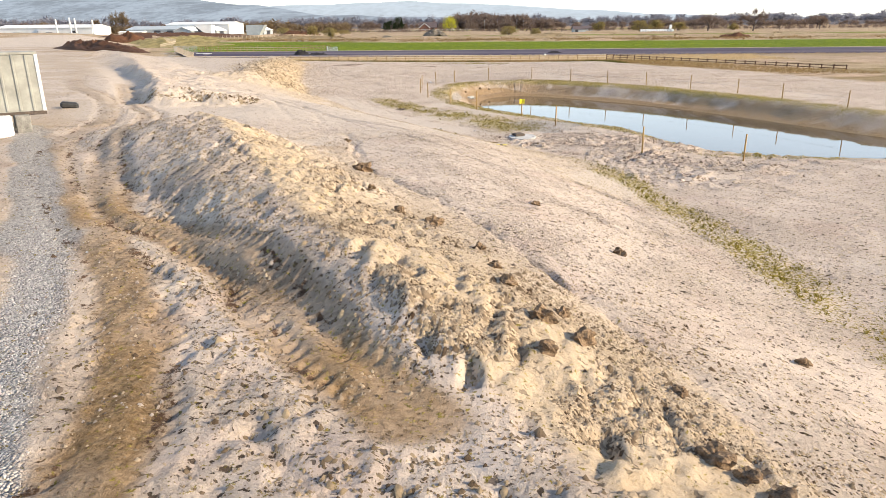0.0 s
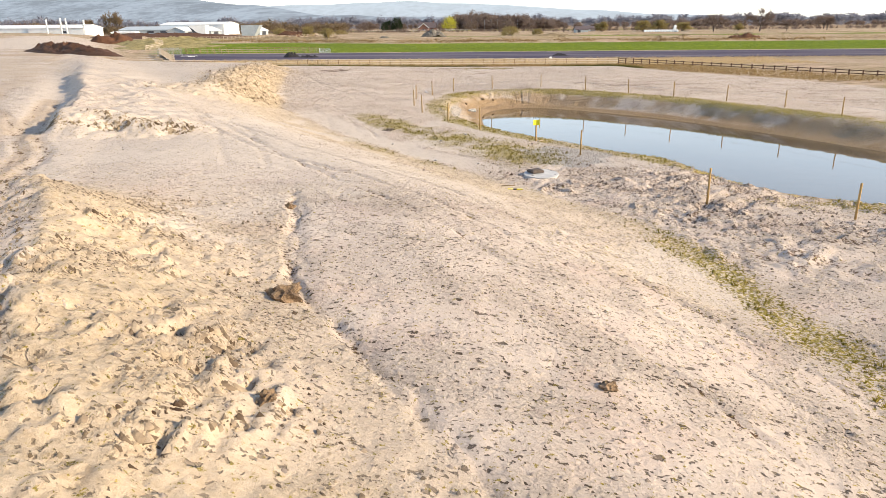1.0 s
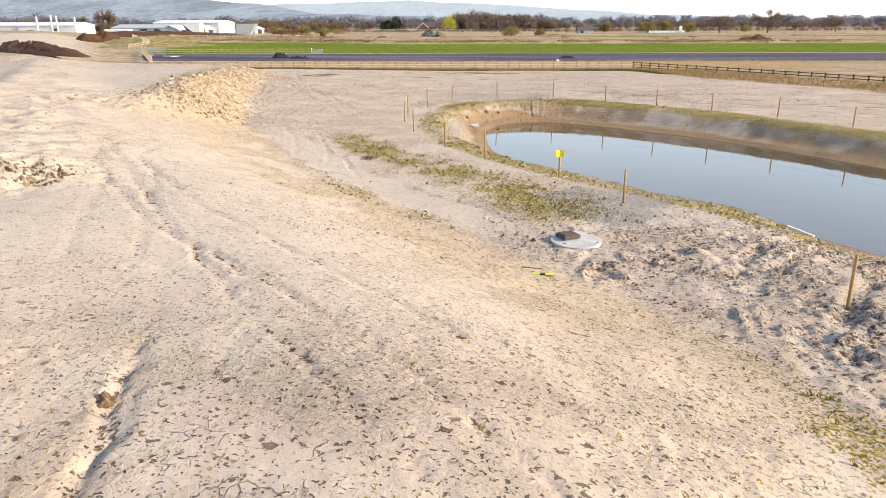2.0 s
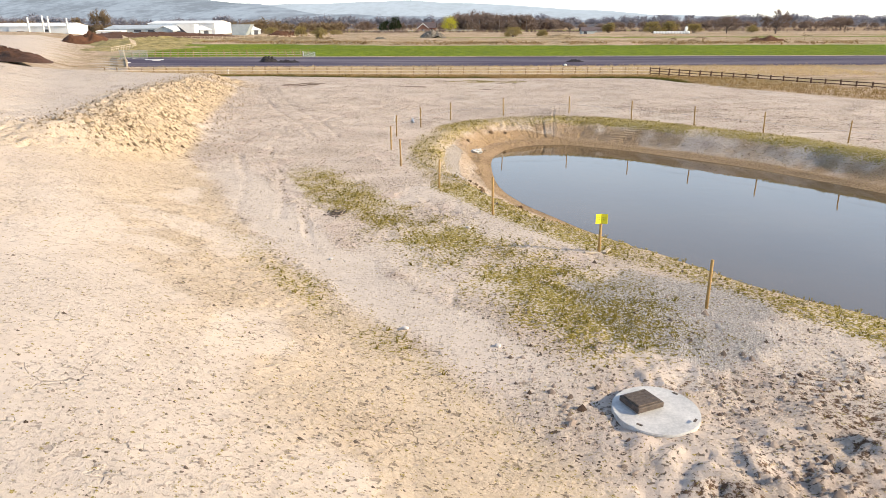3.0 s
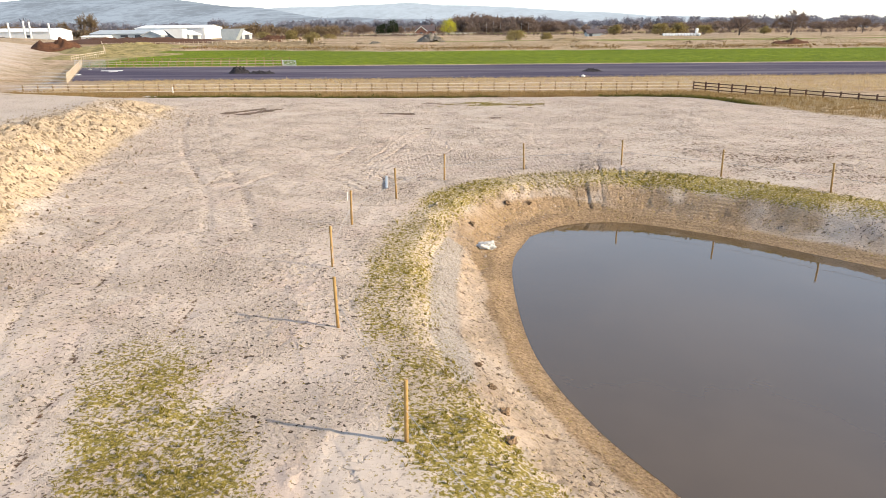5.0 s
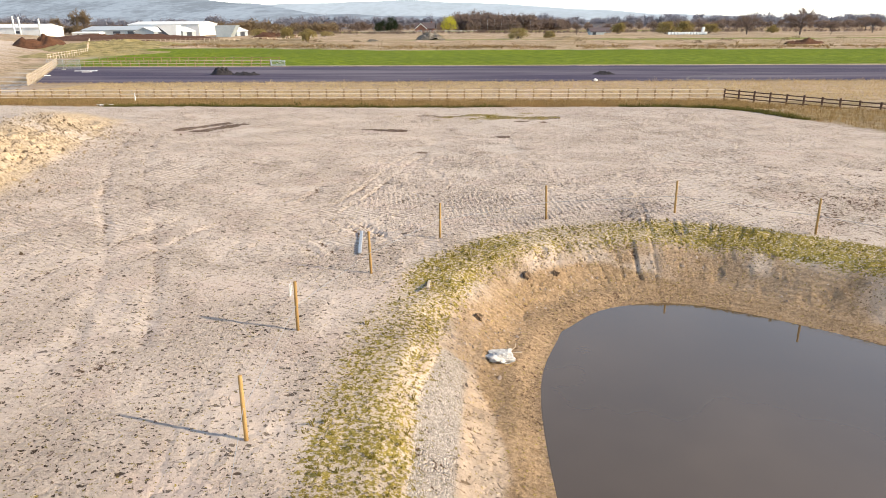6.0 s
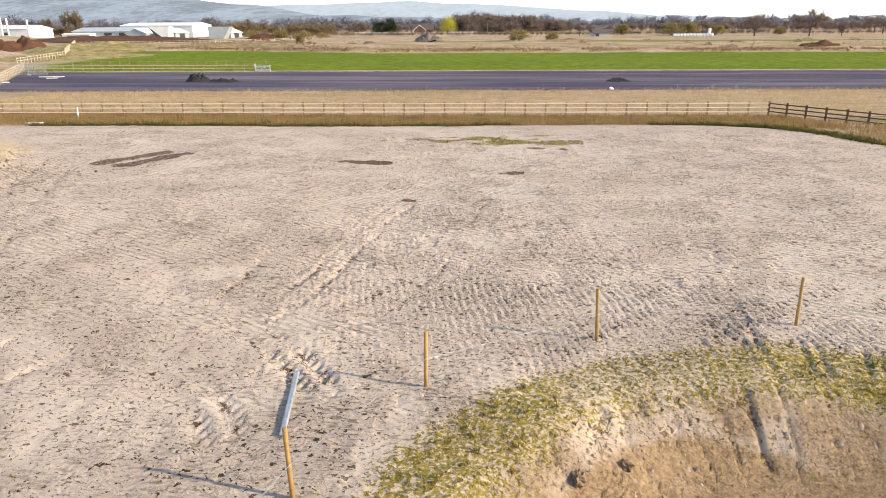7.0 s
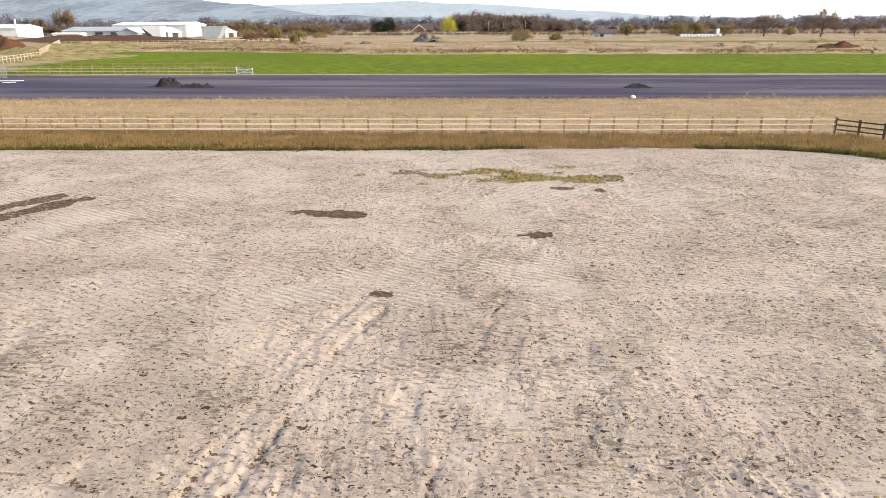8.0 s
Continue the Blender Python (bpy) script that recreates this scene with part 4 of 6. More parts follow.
def build_clods():
    n = 90000
    x = rng.normal(0, 8.5, n)
    y = rng.uniform(8, 136, n)
    ok = (x > -24) & (x < 28)
    x, y = x[ok], y[ok]
    z, pond, toe, split = coarse_z(x, y)
    verge = line_dist(x, y, VERGE)[0]
    keep = (pond > 0.9) & (verge < -0.3) & (rng.uniform(0, 1, len(x)) < 0.12 + 0.88 * sm(fbm(x, y, 4, 3, 71), -0.2, 0.35))
    x, y = x[keep], y[keep]
    s = np.exp(rng.normal(-3.35, 0.45, len(x)))
    clods_on("mud_clods", x, y, np.clip(s, 0.014, 0.085), MUD_CLOD, "small crumbled clods of pale dried mud scattered over the site")
    # churned wet ground by the inspection chamber
    n = 30000
    x, y = rng.normal(8.5, 5.0, n), rng.normal(42.5, 4.6, n)
    z, pond, toe, split = coarse_z(x, y)
    keep = (pond > 0.5) & (toe < -0.6) & (y > 27) & (fbm(x, y, 1.5, 3, 72) + 0.4 * fbm(x, y, 6, 2, 75) > rng.uniform(-0.35, 0.4, n))
    x, y = x[keep], y[keep]
    clods_on("churned_clods", x, y, np.clip(np.exp(rng.normal(-2.9, 0.5, len(x))), 0.02, 0.2), CHURN_CLOD, "coarse churned mud clods beside the pond")
    # ridge and mound
    n = 120000
    k = rng.randint(0, len(RIDGE) - 1, n)
    t = rng.uniform(0, 1, n)
    line = np.array(RIDGE)
    p = line[k] * (1 - t)[:, None] + line[k + 1] * t[:, None]
    off = np.abs(rng.normal(0, 2.6, n)) - 0.3
    x, y = p[:, 0] + 0.87 * off, p[:, 1] + 0.45 * off + rng.normal(0, 0.4, n)
    keep = fbm(x, y, 1.3, 2, 73) + 0.35 * fbm(x, y, 5, 2, 74) > rng.uniform(0.0, 0.45, n)
    x, y, n = x[keep], y[keep], int(keep.sum())
    ok = (line_dist(x, y, CRACK)[0] > 0.1) | (y < 17)
    x, y, n = x[ok], y[ok], int(ok.sum())
    s = np.clip(np.exp(rng.normal(-3.2, 0.5, n)), 0.018, 0.15)
    clods_on("clay_clods", x, y, s, CLAY_CLOD, "yellow clay clods heaped along the spoil ridge", 0.45)
    # crumbs down the shaded flank and over the ground at its foot
    n = 22000
    k, t = rng.randint(0, len(RIDGE) - 1, n), rng.uniform(0, 1, n)
    p = line[k] * (1 - t)[:, None] + line[k + 1] * t[:, None]
    x, y = p[:, 0] - np.abs(rng.normal(0, 2.0, n)), p[:, 1] + rng.normal(-0.8, 1.0, n)
    ok = (fbm(x, y, 1.2, 2, 76) > rng.uniform(-0.5, 0.4, n)) & (np.abs(near_line(x, y, HAUL_B)[0]) > 0.6) & (np.abs(near_line(x, y, HAUL_A)[0]) > 0.9) & (np.abs(near_line(x, y, STRIP)[0]) > 0.7)
    x, y, n = x[ok], y[ok], int(ok.sum())
    clods_on("flank_clods", x, y, np.clip(np.exp(rng.normal(-3.35, 0.5, n)), 0.012, 0.12), SPOIL_CLOD, "pale crumbled earth down the flank of the ridge", 0.3)
    n = 20000
    line = np.array(MOUND)
    k, t = rng.randint(0, len(MOUND) - 1, n), rng.uniform(0, 1, n)
    p = line[k] * (1 - t)[:, None] + line[k + 1] * t[:, None]
    x, y = p[:, 0] + rng.normal(0.6, 2.5, n), p[:, 1] + rng.normal(0, 1.5, n)
    clods_on("mound_clods", x, y, np.clip(np.exp(rng.normal(-2.35, 0.5, n)), 0.03, 0.34), SPOIL_CLOD, "yellow clay clods covering the low spoil mound", 0.45)
    # lumps slipping down the pond bank
    n = 30000
    x, y = rng.uniform(-5, 24, n), rng.uniform(52, 94, n)
    d = poly_dist(x, y, POND)
    ok = (d > 1.0) & (d < 4.4) & (fbm(x, y, 1.1, 2, 68) > rng.uniform(-0.1, 0.6, n))
    clods_on("bank_clods", x[ok], y[ok], np.clip(np.exp(rng.normal(-2.95, 0.5, int(ok.sum()))), 0.02, 0.17), CHURN_CLOD, "brown lumps of earth slipping down the pond bank", 0.35)
    # ragged front of the lobe beside the drain
    n = 2600
    x, y = rng.uniform(-20.3, -12.5, n), 43.6 + np.abs(rng.normal(0, 1.6, n))
    ok = fbm(x, y, 1.4, 2, 70) > rng.uniform(-0.4, 0.3, n)
    clods_on("lobe_clods", x[ok], y[ok], np.clip(np.exp(rng.normal(-2.4, 0.45, int(ok.sum()))), 0.03, 0.28), SPOIL_CLOD, "yellow clay clods slumped beside the drain", 0.4)
    # broken earth along the wheel tracks
    n = 7000
    line = np.array(HAUL_A + HAUL_B[::-1])
    k, t = rng.randint(0, len(line) - 1, n), rng.uniform(0, 1, n)
    p = line[k] * (1 - t)[:, None] + line[k + 1] * t[:, None]
    x, y = p[:, 0] + rng.normal(0, 0.6, n), p[:, 1] + rng.normal(0, 0.5, n)
    ok = (y < 40) & (fbm(x, y, 0.9, 2, 69) > rng.uniform(-0.3, 0.4, n))
    clods_on("track_clods", x[ok], y[ok], np.clip(np.exp(rng.normal(-3.3, 0.45, int(ok.sum()))), 0.012, 0.1), CLAY_CLOD, "broken brown earth along the wheel tracks", 0.3)
    # stone strip
    n = 9000
    line = np.array(STRIP)
    k, t = rng.randint(0, len(STRIP) - 1, n), rng.uniform(0, 1, n)
    p = line[k] * (1 - t)[:, None] + line[k + 1] * t[:, None]
    x, y = p[:, 0] + rng.normal(0, 0.3, n), p[:, 1] + rng.normal(0, 0.3, n)
    clods_on("stones", x, y, np.clip(np.exp(rng.normal(-3.75, 0.35, n)), 0.01, 0.06), STONE, "pale crushed stone in a narrow drainage strip", 0.2, "gravel")
    n = 5000
    x, y = rng.normal(5.6, 1.5, n), rng.normal(52, 1.6, n)
    clods_on("stones", x, y, np.clip(np.exp(rng.normal(-3.6, 0.3, n)), 0.012, 0.06), STONE, "grey crushed stone spread between pond and mud", 0.2, "gravel")


build_clods()


# ---- grass ----
def tuft(seed, blades=7, spread=0.5, width=0.12):
    """A tuft of bent blades, each two triangles, one metre tall."""
    r = np.random.RandomState(seed)
    v, f = [], []
    for _ in range(blades):
        a, out, h = r.uniform(0, 6.28), r.uniform(0.1, spread), r.uniform(0.5, 1.0)
        bx, by = r.uniform(-0.2, 0.2, 2)
        dx, dy = math.cos(a), math.sin(a)
        w = width * r.uniform(0.5, 1)
        i = len(v)
        v += [(bx - dy * w, by + dx * w, -0.1), (bx + dy * w, by - dx * w, -0.1), (bx + dx * out * 0.4, by + dy * out * 0.4, h * 0.7), (bx + dx * out, by + dy * out, h)]
        f += [(i, i + 1, i + 2), (i + 2, i + 1, i + 3)]
    return np.array(v), np.array(f)


def spray(seed, blades=14, spread=0.4, width=0.012):
    """A tuft of fine straight stalks, one triangle each."""
    r = np.random.RandomState(seed)
    a, out, h = r.uniform(0, 6.28, blades), r.uniform(0.05, spread, blades), r.uniform(0.45, 1.0, blades)
    b = r.uniform(-0.45, 0.45, (blades, 2))
    w = width * r.uniform(0.6, 1.2, blades)
    dx, dy = np.cos(a), np.sin(a)
    z = np.full(blades, -0.1)
    v = np.stack([np.stack([b[:, 0] - dy * w, b[:, 1] + dx * w, z], 1), np.stack([b[:, 0] + dy * w, b[:, 1] - dx * w, z], 1), np.stack([b[:, 0] + dx * out, b[:, 1] + dy * out, h], 1)], 1)
    return v.reshape(-1, 3), np.arange(3 * blades).reshape(-1, 3)


def see_through(m, col):
    """Thin leaf or twig: half of the light passes to the far side."""
    mat = m.done(col, 0.9, spec=0.1)
    back = m.tree.nodes.new("ShaderNodeBsdfTranslucent")
    both = m.tree.nodes.new("ShaderNodeMixShader")
    m.put(back.inputs["Color"], col)
    both.inputs[0].default_value = 0.45
    m.tree.links.new(m.bsdf.outputs[0], both.inputs[1])
    m.tree.links.new(back.outputs[0], both.inputs[2])
    m.tree.links.new(both.outputs[0], m.tree.nodes["Material Output"].inputs["Surface"])
    return mat


def blade_material(name, a, b, c):
    m = Nodes(name)
    t = m.mix(m.ramp(m.noise(0.6, 4), 0.35, 0.65), a, b)
    return see_through(m, m.mix(m.math("MULTIPLY", m.island(), 0.45), t, c))


NEW_GRASS = blade_material("new_grass", (0.13, 0.115, 0.016), (0.27, 0.215, 0.04), (0.38, 0.29, 0.08))
DEAD_GRASS = blade_material("dead_grass", (0.27, 0.19, 0.105), (0.42, 0.32, 0.19), (0.54, 0.43, 0.28))
STUBBLE = blade_material("stubble_straw", (0.40, 0.285, 0.14), (0.57, 0.44, 0.245), (0.68, 0.55, 0.34))
RUSTY_GRASS = blade_material("rusty_grass", (0.13, 0.078, 0.028), (0.31, 0.20, 0.085), (0.56, 0.42, 0.21))
MEADOW = blade_material("verge_green", (0.06, 0.065, 0.015), (0.14, 0.13, 0.03), (0.23, 0.20, 0.075))
TUFTS = [tuft(s) for s in range(6)]


def grass_on(name, x, y, s, mat, label, protos=TUFTS):
    place = np.stack([x, y, ground_at(x, y)], 1)
    ob = scatter(name, protos, place, s, rng.uniform(0, 6.28, len(x)), mat, s * rng.uniform(0.7, 1.3, len(x)))
    return tagged(ob, label, "grass", kind="stuff")


def build_grass():
    me = ground.data
    co = np.empty(len(me.vertices) * 3, np.float32)
    me.vertices.foreach_get("co", co)
    co = co.reshape(-1, 3)
    g = np.empty(len(me.vertices), np.float32)
    me.attributes["green"].data.foreach_get("value", g)
    keep = np.where(rng.uniform(0, 1, len(g)) < 0.30 * np.clip(g - 0.15, 0, 1) ** 1.3)[0]
    keep = keep[co[keep, 1] < 126]
    x, y = co[keep, 0] + rng.uniform(-0.06, 0.06, len(keep)), co[keep, 1] + rng.uniform(-0.06, 0.06, len(keep))
    grass_on("new_grass", x, y, np.exp(rng.normal(-2.55, 0.35, len(x))), NEW_GRASS, "thin new grass tufts growing through the mud")
    # tall dead verge along the fences
    n = 30000
    x = rng.uniform(-60, 60, n)
    y = rng.uniform(100, 142.5, n)
    d = line_dist(x, y, VERGE)[0]
    ok = (d > 0) & (d < 11) & (y < 142.6) & (line_dist(x, y, FENCE_B)[0] < 0.5)
    x, y, d = x[ok], y[ok], d[ok]
    n2 = 15000
    x2 = rng.uniform(-60, 27, n2)
    y2 = rng.uniform(131.5, 142.6, n2)
    ok = line_dist(x2, y2, VERGE)[0] > 0
    x, y = np.concatenate([x, x2[ok]]), np.concatenate([y, y2[ok]])
    thin = [spray(s, 9, 0.35, 0.026) for s in range(20, 26)]
    grass_on("verge_grass", x, y, np.exp(rng.normal(-0.9, 0.15, len(x))), RUSTY_GRASS, "tall dead brown grass filling the verge before the fence", thin)
    m = 5200
    t = rng.uniform(0, 1, m)
    k = rng.randint(1, 9, m)
    line = np.array(VERGE)
    p = line[k] * (1 - t)[:, None] + line[k + 1] * t[:, None]
    x, y = p[:, 0] + rng.normal(0.15, 0.4, m), p[:, 1] + np.abs(rng.normal(0.1, 0.5, m))
    x, y = np.concatenate([x, rng.uniform(-56, 24, 6000)]), np.concatenate([y, rng.uniform(130, 138.5, 6000)])
    ok = (fbm(x, y, 5, 2, 77) > 0.12) & (line_dist(x, y, VERGE)[0] > -0.6)
    grass_on("verge_green", x[ok], y[ok], np.exp(rng.normal(-1.7, 0.3, ok.sum())), MEADOW, "dark green grass at the foot of the dead verge")
    short = [spray(s, 6, 0.5, 0.08) for s in range(30, 35)]
    # stubble beyond the fence and a ragged fringe along the road
    n = 26000
    x, y = rng.uniform(-58, 62, n), rng.uniform(142.5, 170, n)
    y = np.round(y / 0.75) * 0.75 + rng.normal(0, 0.1, n)
    grass_on("stubble", x, y, np.exp(rng.normal(-1.65, 0.3, n)), STUBBLE, "rows of pale stubble beyond the field fence", short)
    n = 4500
    x = rng.uniform(-90, 110, n)
    y = 170.1 + 0.025 * np.clip(x, -90, 40) + rng.normal(0, 0.45, n)
    grass_on("road_fringe", x, y, np.exp(rng.normal(-1.25, 0.3, n)), DEAD_GRASS, "ragged dead grass along the road edge", thin)
    n = 3600
    x = rng.uniform(-110, 230, n)
    y = 288 - 0.02 * x + 22 * sm(x, -25, -95) + rng.normal(0, 1.6, n)
    ok = (fbm(x, y, 12, 2, 79) > -0.2)
    wide = [tuft(s, 6, 0.9, 0.10) for s in range(40, 46)]
    grass_on("bank_grass", x[ok], y[ok], np.exp(rng.normal(-0.75, 0.35, ok.sum())), RUSTY_GRASS, "rank brown grass on the bank behind the crop", wide)
    # tussocks on the scrub field and the bank behind the crop
    n = 16000
    x = rng.uniform(-150, 260, n)
    y = 286 - 0.02 * x + 22 * sm(x, -25, -95) + np.abs(rng.normal(0, 45, n))
    ok = fbm(x, y, 14, 3, 78) > -0.12
    x, y = x[ok], y[ok]
    n = len(x)
    wide = [tuft(s, 6, 0.9, 0.10) for s in range(40, 46)]
    grass_on("scrub_grass", x, y, np.exp(rng.normal(-1.15, 0.35, n)), DEAD_GRASS, "dead tussock grass over the scrub field", wide)


build_grass()


# ---- trees and bushes ----
BARK = simple("bark", (0.075, 0.058, 0.05), (0.15, 0.12, 0.10), 2, 0.9, 0.03)


def limb(v, f, a, b, r0, r1, n=5):
    """A tapered limb from a to b, added to the lists."""
    a, b = np.array(a), np.array(b)
    d = b - a
    d = d / (np.linalg.norm(d) + 1e-9)
    u = np.cross(d, (0.31, 0.95, 0.05))
    u /= np.linalg.norm(u)
    w = np.cross(d, u)
    i = len(v)
    for p, r in ((a, r0), (b, r1)):
        for k in range(n):
            v.append(p + r * (math.cos(k * math.tau / n) * u + math.sin(k * math.tau / n) * w))
    for k in range(n):
        f.append((i + k, i + (k + 1) % n, i + n + (k + 1) % n, i + n + k))


def bare_crown(seed, h=10.0, spread=0.5, depth=4, upright=0.25, fine=1.0):
    """Trunk and limbs (quads) and twigs (triangles) of a leafless tree h tall, on the origin."""
    r = np.random.RandomState(seed)
    v, f, tv, tf = [], [], [], []

    def grow(p, d, length, rad, level):
        q = p + d * length
        limb(v, f, p, q, rad, rad * 0.6, 6 if level == 0 else 3)
        if level >= 1:
            for _ in range(int(fine * (4 + 5 * level))):
                o = p + (q - p) * r.uniform(0.15, 1.0)
                e = 0.6 * d + r.normal(0, 0.6, 3)
                e[2] += 0.1
                e = e / np.linalg.norm(e) * h * r.uniform(0.05, 0.13)
                s = np.cross(e, r.normal(0, 1, 3))
                s = s / (np.linalg.norm(s) + 1e-9) * h * 0.0022
                i = len(tv)
                tv.extend([o - s, o + s, o + e])
                tf.append((i, i + 1, i + 2))
        if level < depth:
            for k in range(6 if level == 0 else 3):
                e = d * (0.55 + upright) + r.normal(0, spread, 3)
                if level == 0:
                    a = k * 1.05 + r.uniform(-0.4, 0.4)
                    e = np.array((math.cos(a), math.sin(a), r.uniform(0.35, 2.2) + upright)) * 0.8
                e[2] = max(e[2], -0.2) + 0.1
                e /= np.linalg.norm(e)
                start = p + (q - p) * r.uniform(0.55 if level == 0 else 0.4, 1.0)
                grow(start, e, length * r.uniform(0.62, 0.9) * (1.15 if level == 0 else 1), rad * 0.5, level + 1)

    grow(np.zeros(3), np.array((r.normal(0, 0.04), r.normal(0, 0.04), 1.0)), h * 0.30, h * 0.024, 0)
    tv, v = np.array(tv), np.array(v)
    k = h / max(tv[:, 2].max(), 1e-3)
    return v * k, np.array(f), tv * k, np.array(tf)


def far_tree(seed, n=310):
    """A far leafless tree, one metre tall: a stem, a few limbs and a full crown of fine twig slivers."""
    r = np.random.RandomState(seed)
    v = [(-0.012, 0, 0), (0.012, 0, 0), (0, 0, 0.8)]
    f = [(0, 1, 2)]
    core = n // 4
    for k in range(n):
        d = r.normal(0, 1, 3)
        d /= np.linalg.norm(d)
        q = r.uniform(0.0, 0.72) if k < core else r.uniform(0.25, 1.0) ** 0.6
        o = np.array((d[0] * 0.30 * q, d[1] * 0.30 * q, 0.45 + d[2] * 0.47 * q)) + r.normal(0, 0.02, 3)
        e = np.array((d[0], d[1], 0.55 + d[2] * 0.4)) + r.normal(0, 0.45, 3)
        e = e / np.linalg.norm(e) * (r.uniform(0.12, 0.22) if k < core else r.uniform(0.05, 0.11))
        s = np.cross(e, r.normal(0, 1, 3))
        s = s / (np.linalg.norm(s) + 1e-9) * (0.05 if k < core else 0.010)
        i = len(v)
        v += [o - s, o + s, o + e]
        f.append((i, i + 1, i + 2))
    v = np.array(v)
    v[:, 2] = np.maximum(v[:, 2], 0)
    return v / (1, 1, v[:, 2].max()), np.array(f)


def twig_material(name, a, b):
    m = Nodes(name)
    return see_through(m, m.mix(m.math("ADD", m.math("MULTIPLY", m.island(), 0.5), m.math("MULTIPLY", m.noise(0.1), 0.5)), a, b))


TWIG = twig_material("twigs", (0.15, 0.11, 0.092), (0.25, 0.19, 0.158))
# far twigs: haze put into the colour as a bluish grey
TWIG_HAZE = twig_material("hazed_twigs", (0.20, 0.205, 0.245), (0.28, 0.28, 0.32))
THICKET = twig_material("thicket_twigs", (0.17, 0.12, 0.075), (0.27, 0.205, 0.125))
BUD = twig_material("budding_twigs", (0.20, 0.15, 0.06), (0.36, 0.30, 0.13))
WILLOW = twig_material("willow_leaves", (0.40, 0.37, 0.03), (0.62, 0.58, 0.09))
CONIFER = twig_material("conifer_needles", (0.012, 0.022, 0.012), (0.045, 0.062, 0.028))


def tree(x, y, h, seed, label, twigs=None, spread=0.5, name="oak_tree", wide=1.0, depth=4):
    ob = empty(name, x, y, height(x, y) - 0.1, label, "tree")
    v, f, tv, tf = bare_crown(seed, h, spread, depth)
    v, tv = v * (wide, wide, 1), tv * (wide, wide, 1)
    arrays("trunk", v, f, BARK, ob, True)
    tagged(arrays("crown", tv, tf, twigs or TWIG, ob), "fine leafless twigs" if twigs in (None, TWIG, TWIG_HAZE) else "")
    return ob


def leafy(x, y, h, w, seed, label, mat, name="bush", n=900, leaf=0.16, category="bush", lean=0.0):
    """A bush or leafy tree: stems and a crown of many small leaves in uneven clumps."""
    r = np.random.RandomState(seed)
    ob = empty(name, x, y, height(x, y) - 0.1, label, category)
    v, f = [], []
    for _ in range(7):
        limb(v, f, (r.uniform(-0.1, 0.1) * w, r.uniform(-0.1, 0.1) * w, 0), (r.normal(0, 0.28) * w, r.normal(0, 0.28) * w, h * r.uniform(0.5, 0.85)), 0.025 * h, 0.006 * h, 4)
    arrays("trunk", np.array(v), np.array(f), BARK, ob, True)
    k = max(8, n // 60)
    cen = np.stack([r.uniform(-0.42, 0.42, k) * w, r.uniform(-0.42, 0.42, k) * w, h * r.uniform(0.18, 0.85, k)], 1)
    cen[:, :2] *= (1.15 - 0.75 * (cen[:, 2:] / h) ** 2)
    which = r.randint(0, k, n)
    p = cen[which] + r.normal(0, 0.075, (n, 3)) * (w, w, h)
    p[:, 2] = np.clip(p[:, 2], 0.05, h)
    a, b = r.normal(0, 1, (n, 3)), r.normal(0, 1, (n, 3))
    a, b = a / np.linalg.norm(a, axis=1)[:, None] * leaf * h * 0.5, b / np.linalg.norm(b, axis=1)[:, None] * leaf * h * 0.35
    tv = np.stack([p - a * 0.5, p + b, p + a], 1).reshape(-1, 3)
    arrays("crown", tv, np.arange(3 * n).reshape(-1, 3), mat, ob)
    return ob


def bearing(u, dist):
    """A far place: u from -1 to 1 across the view ahead, dist in metres."""
    return -1.1 + dist * (0.605 * u - 0.0575), 82.4 + dist


def build_trees():
    # big field oaks
    for u, d, h, seed, wide in ((0.827, 392, 15.0, 3, 1.2), (0.706, 400, 13.5, 5, 1.0), (0.898, 385, 8.5, 8, 1.0), (0.985, 430, 10, 9, 1.1), (0.315, 425, 8, 12, 1.1), (0.965, 470, 11, 14, 1.2)):
        tree(*bearing(u, d), h, seed, "bare winter oak standing alone at the field edge", wide=wide)
    # poplars behind the works
    for u, d, h, seed in ((-0.865, 520, 21, 21), (-0.885, 530, 19, 22), (-0.93, 540, 15, 23), (-0.86, 515, 17, 24)):
        tree(*bearing(u, d), h, seed, "tall bare poplar behind the industrial sheds", THICKET, 0.3, "poplar_tree", 0.75)
    leafy(*bearing(0.0155, 560), 12.5, 13, 31, "weeping willow in fresh yellow leaf", WILLOW, "willow_tree", 5000, 0.06, "tree")
    for u, d, h, w, s in ((-0.138, 560, 10, 10, 41), (-0.118, 556, 12.5, 9, 42), (-0.152, 552, 8, 8, 43)):
        leafy(*bearing(u, d), h, w, s, "dark evergreen conifer beside the house", CONIFER, "conifer_tree", 2600, 0.09, "tree")
    for u, d, h, w, s in ((-0.375, 345, 6.2, 7, 51), (-0.325, 350, 5.2, 9, 52), (-0.334, 300, 4.2, 3, 53), (0.18, 330, 5.2, 10, 54), (0.255, 335, 4.0, 6, 55), (0.52, 430, 7.5, 11, 56),
                          (0.56, 432, 7.8, 12, 57), (0.62, 436, 6.2, 10, 58), (0.41, 445, 7, 9, 59), (0.76, 440, 5, 7, 60), (-0.44, 420, 5, 12, 61), (-0.28, 400, 3.4, 9, 62), (-0.02, 330, 2.6, 8, 63)):
        leafy(*bearing(u, d), h, w, s, "rounded scrub bush in yellowish early bud", BUD, "bush", 2600, 0.15)

    r = np.random.RandomState(90)
    for k in range(26):
        u, d = r.uniform(-0.6, 0.95), r.uniform(222, 330)
        leafy(*bearing(u, d), r.uniform(0.7, 1.5), r.uniform(2.5, 6.5), 200 + k, "low tangled bramble clump in dead grass", THICKET, "bramble", 320, 0.30)


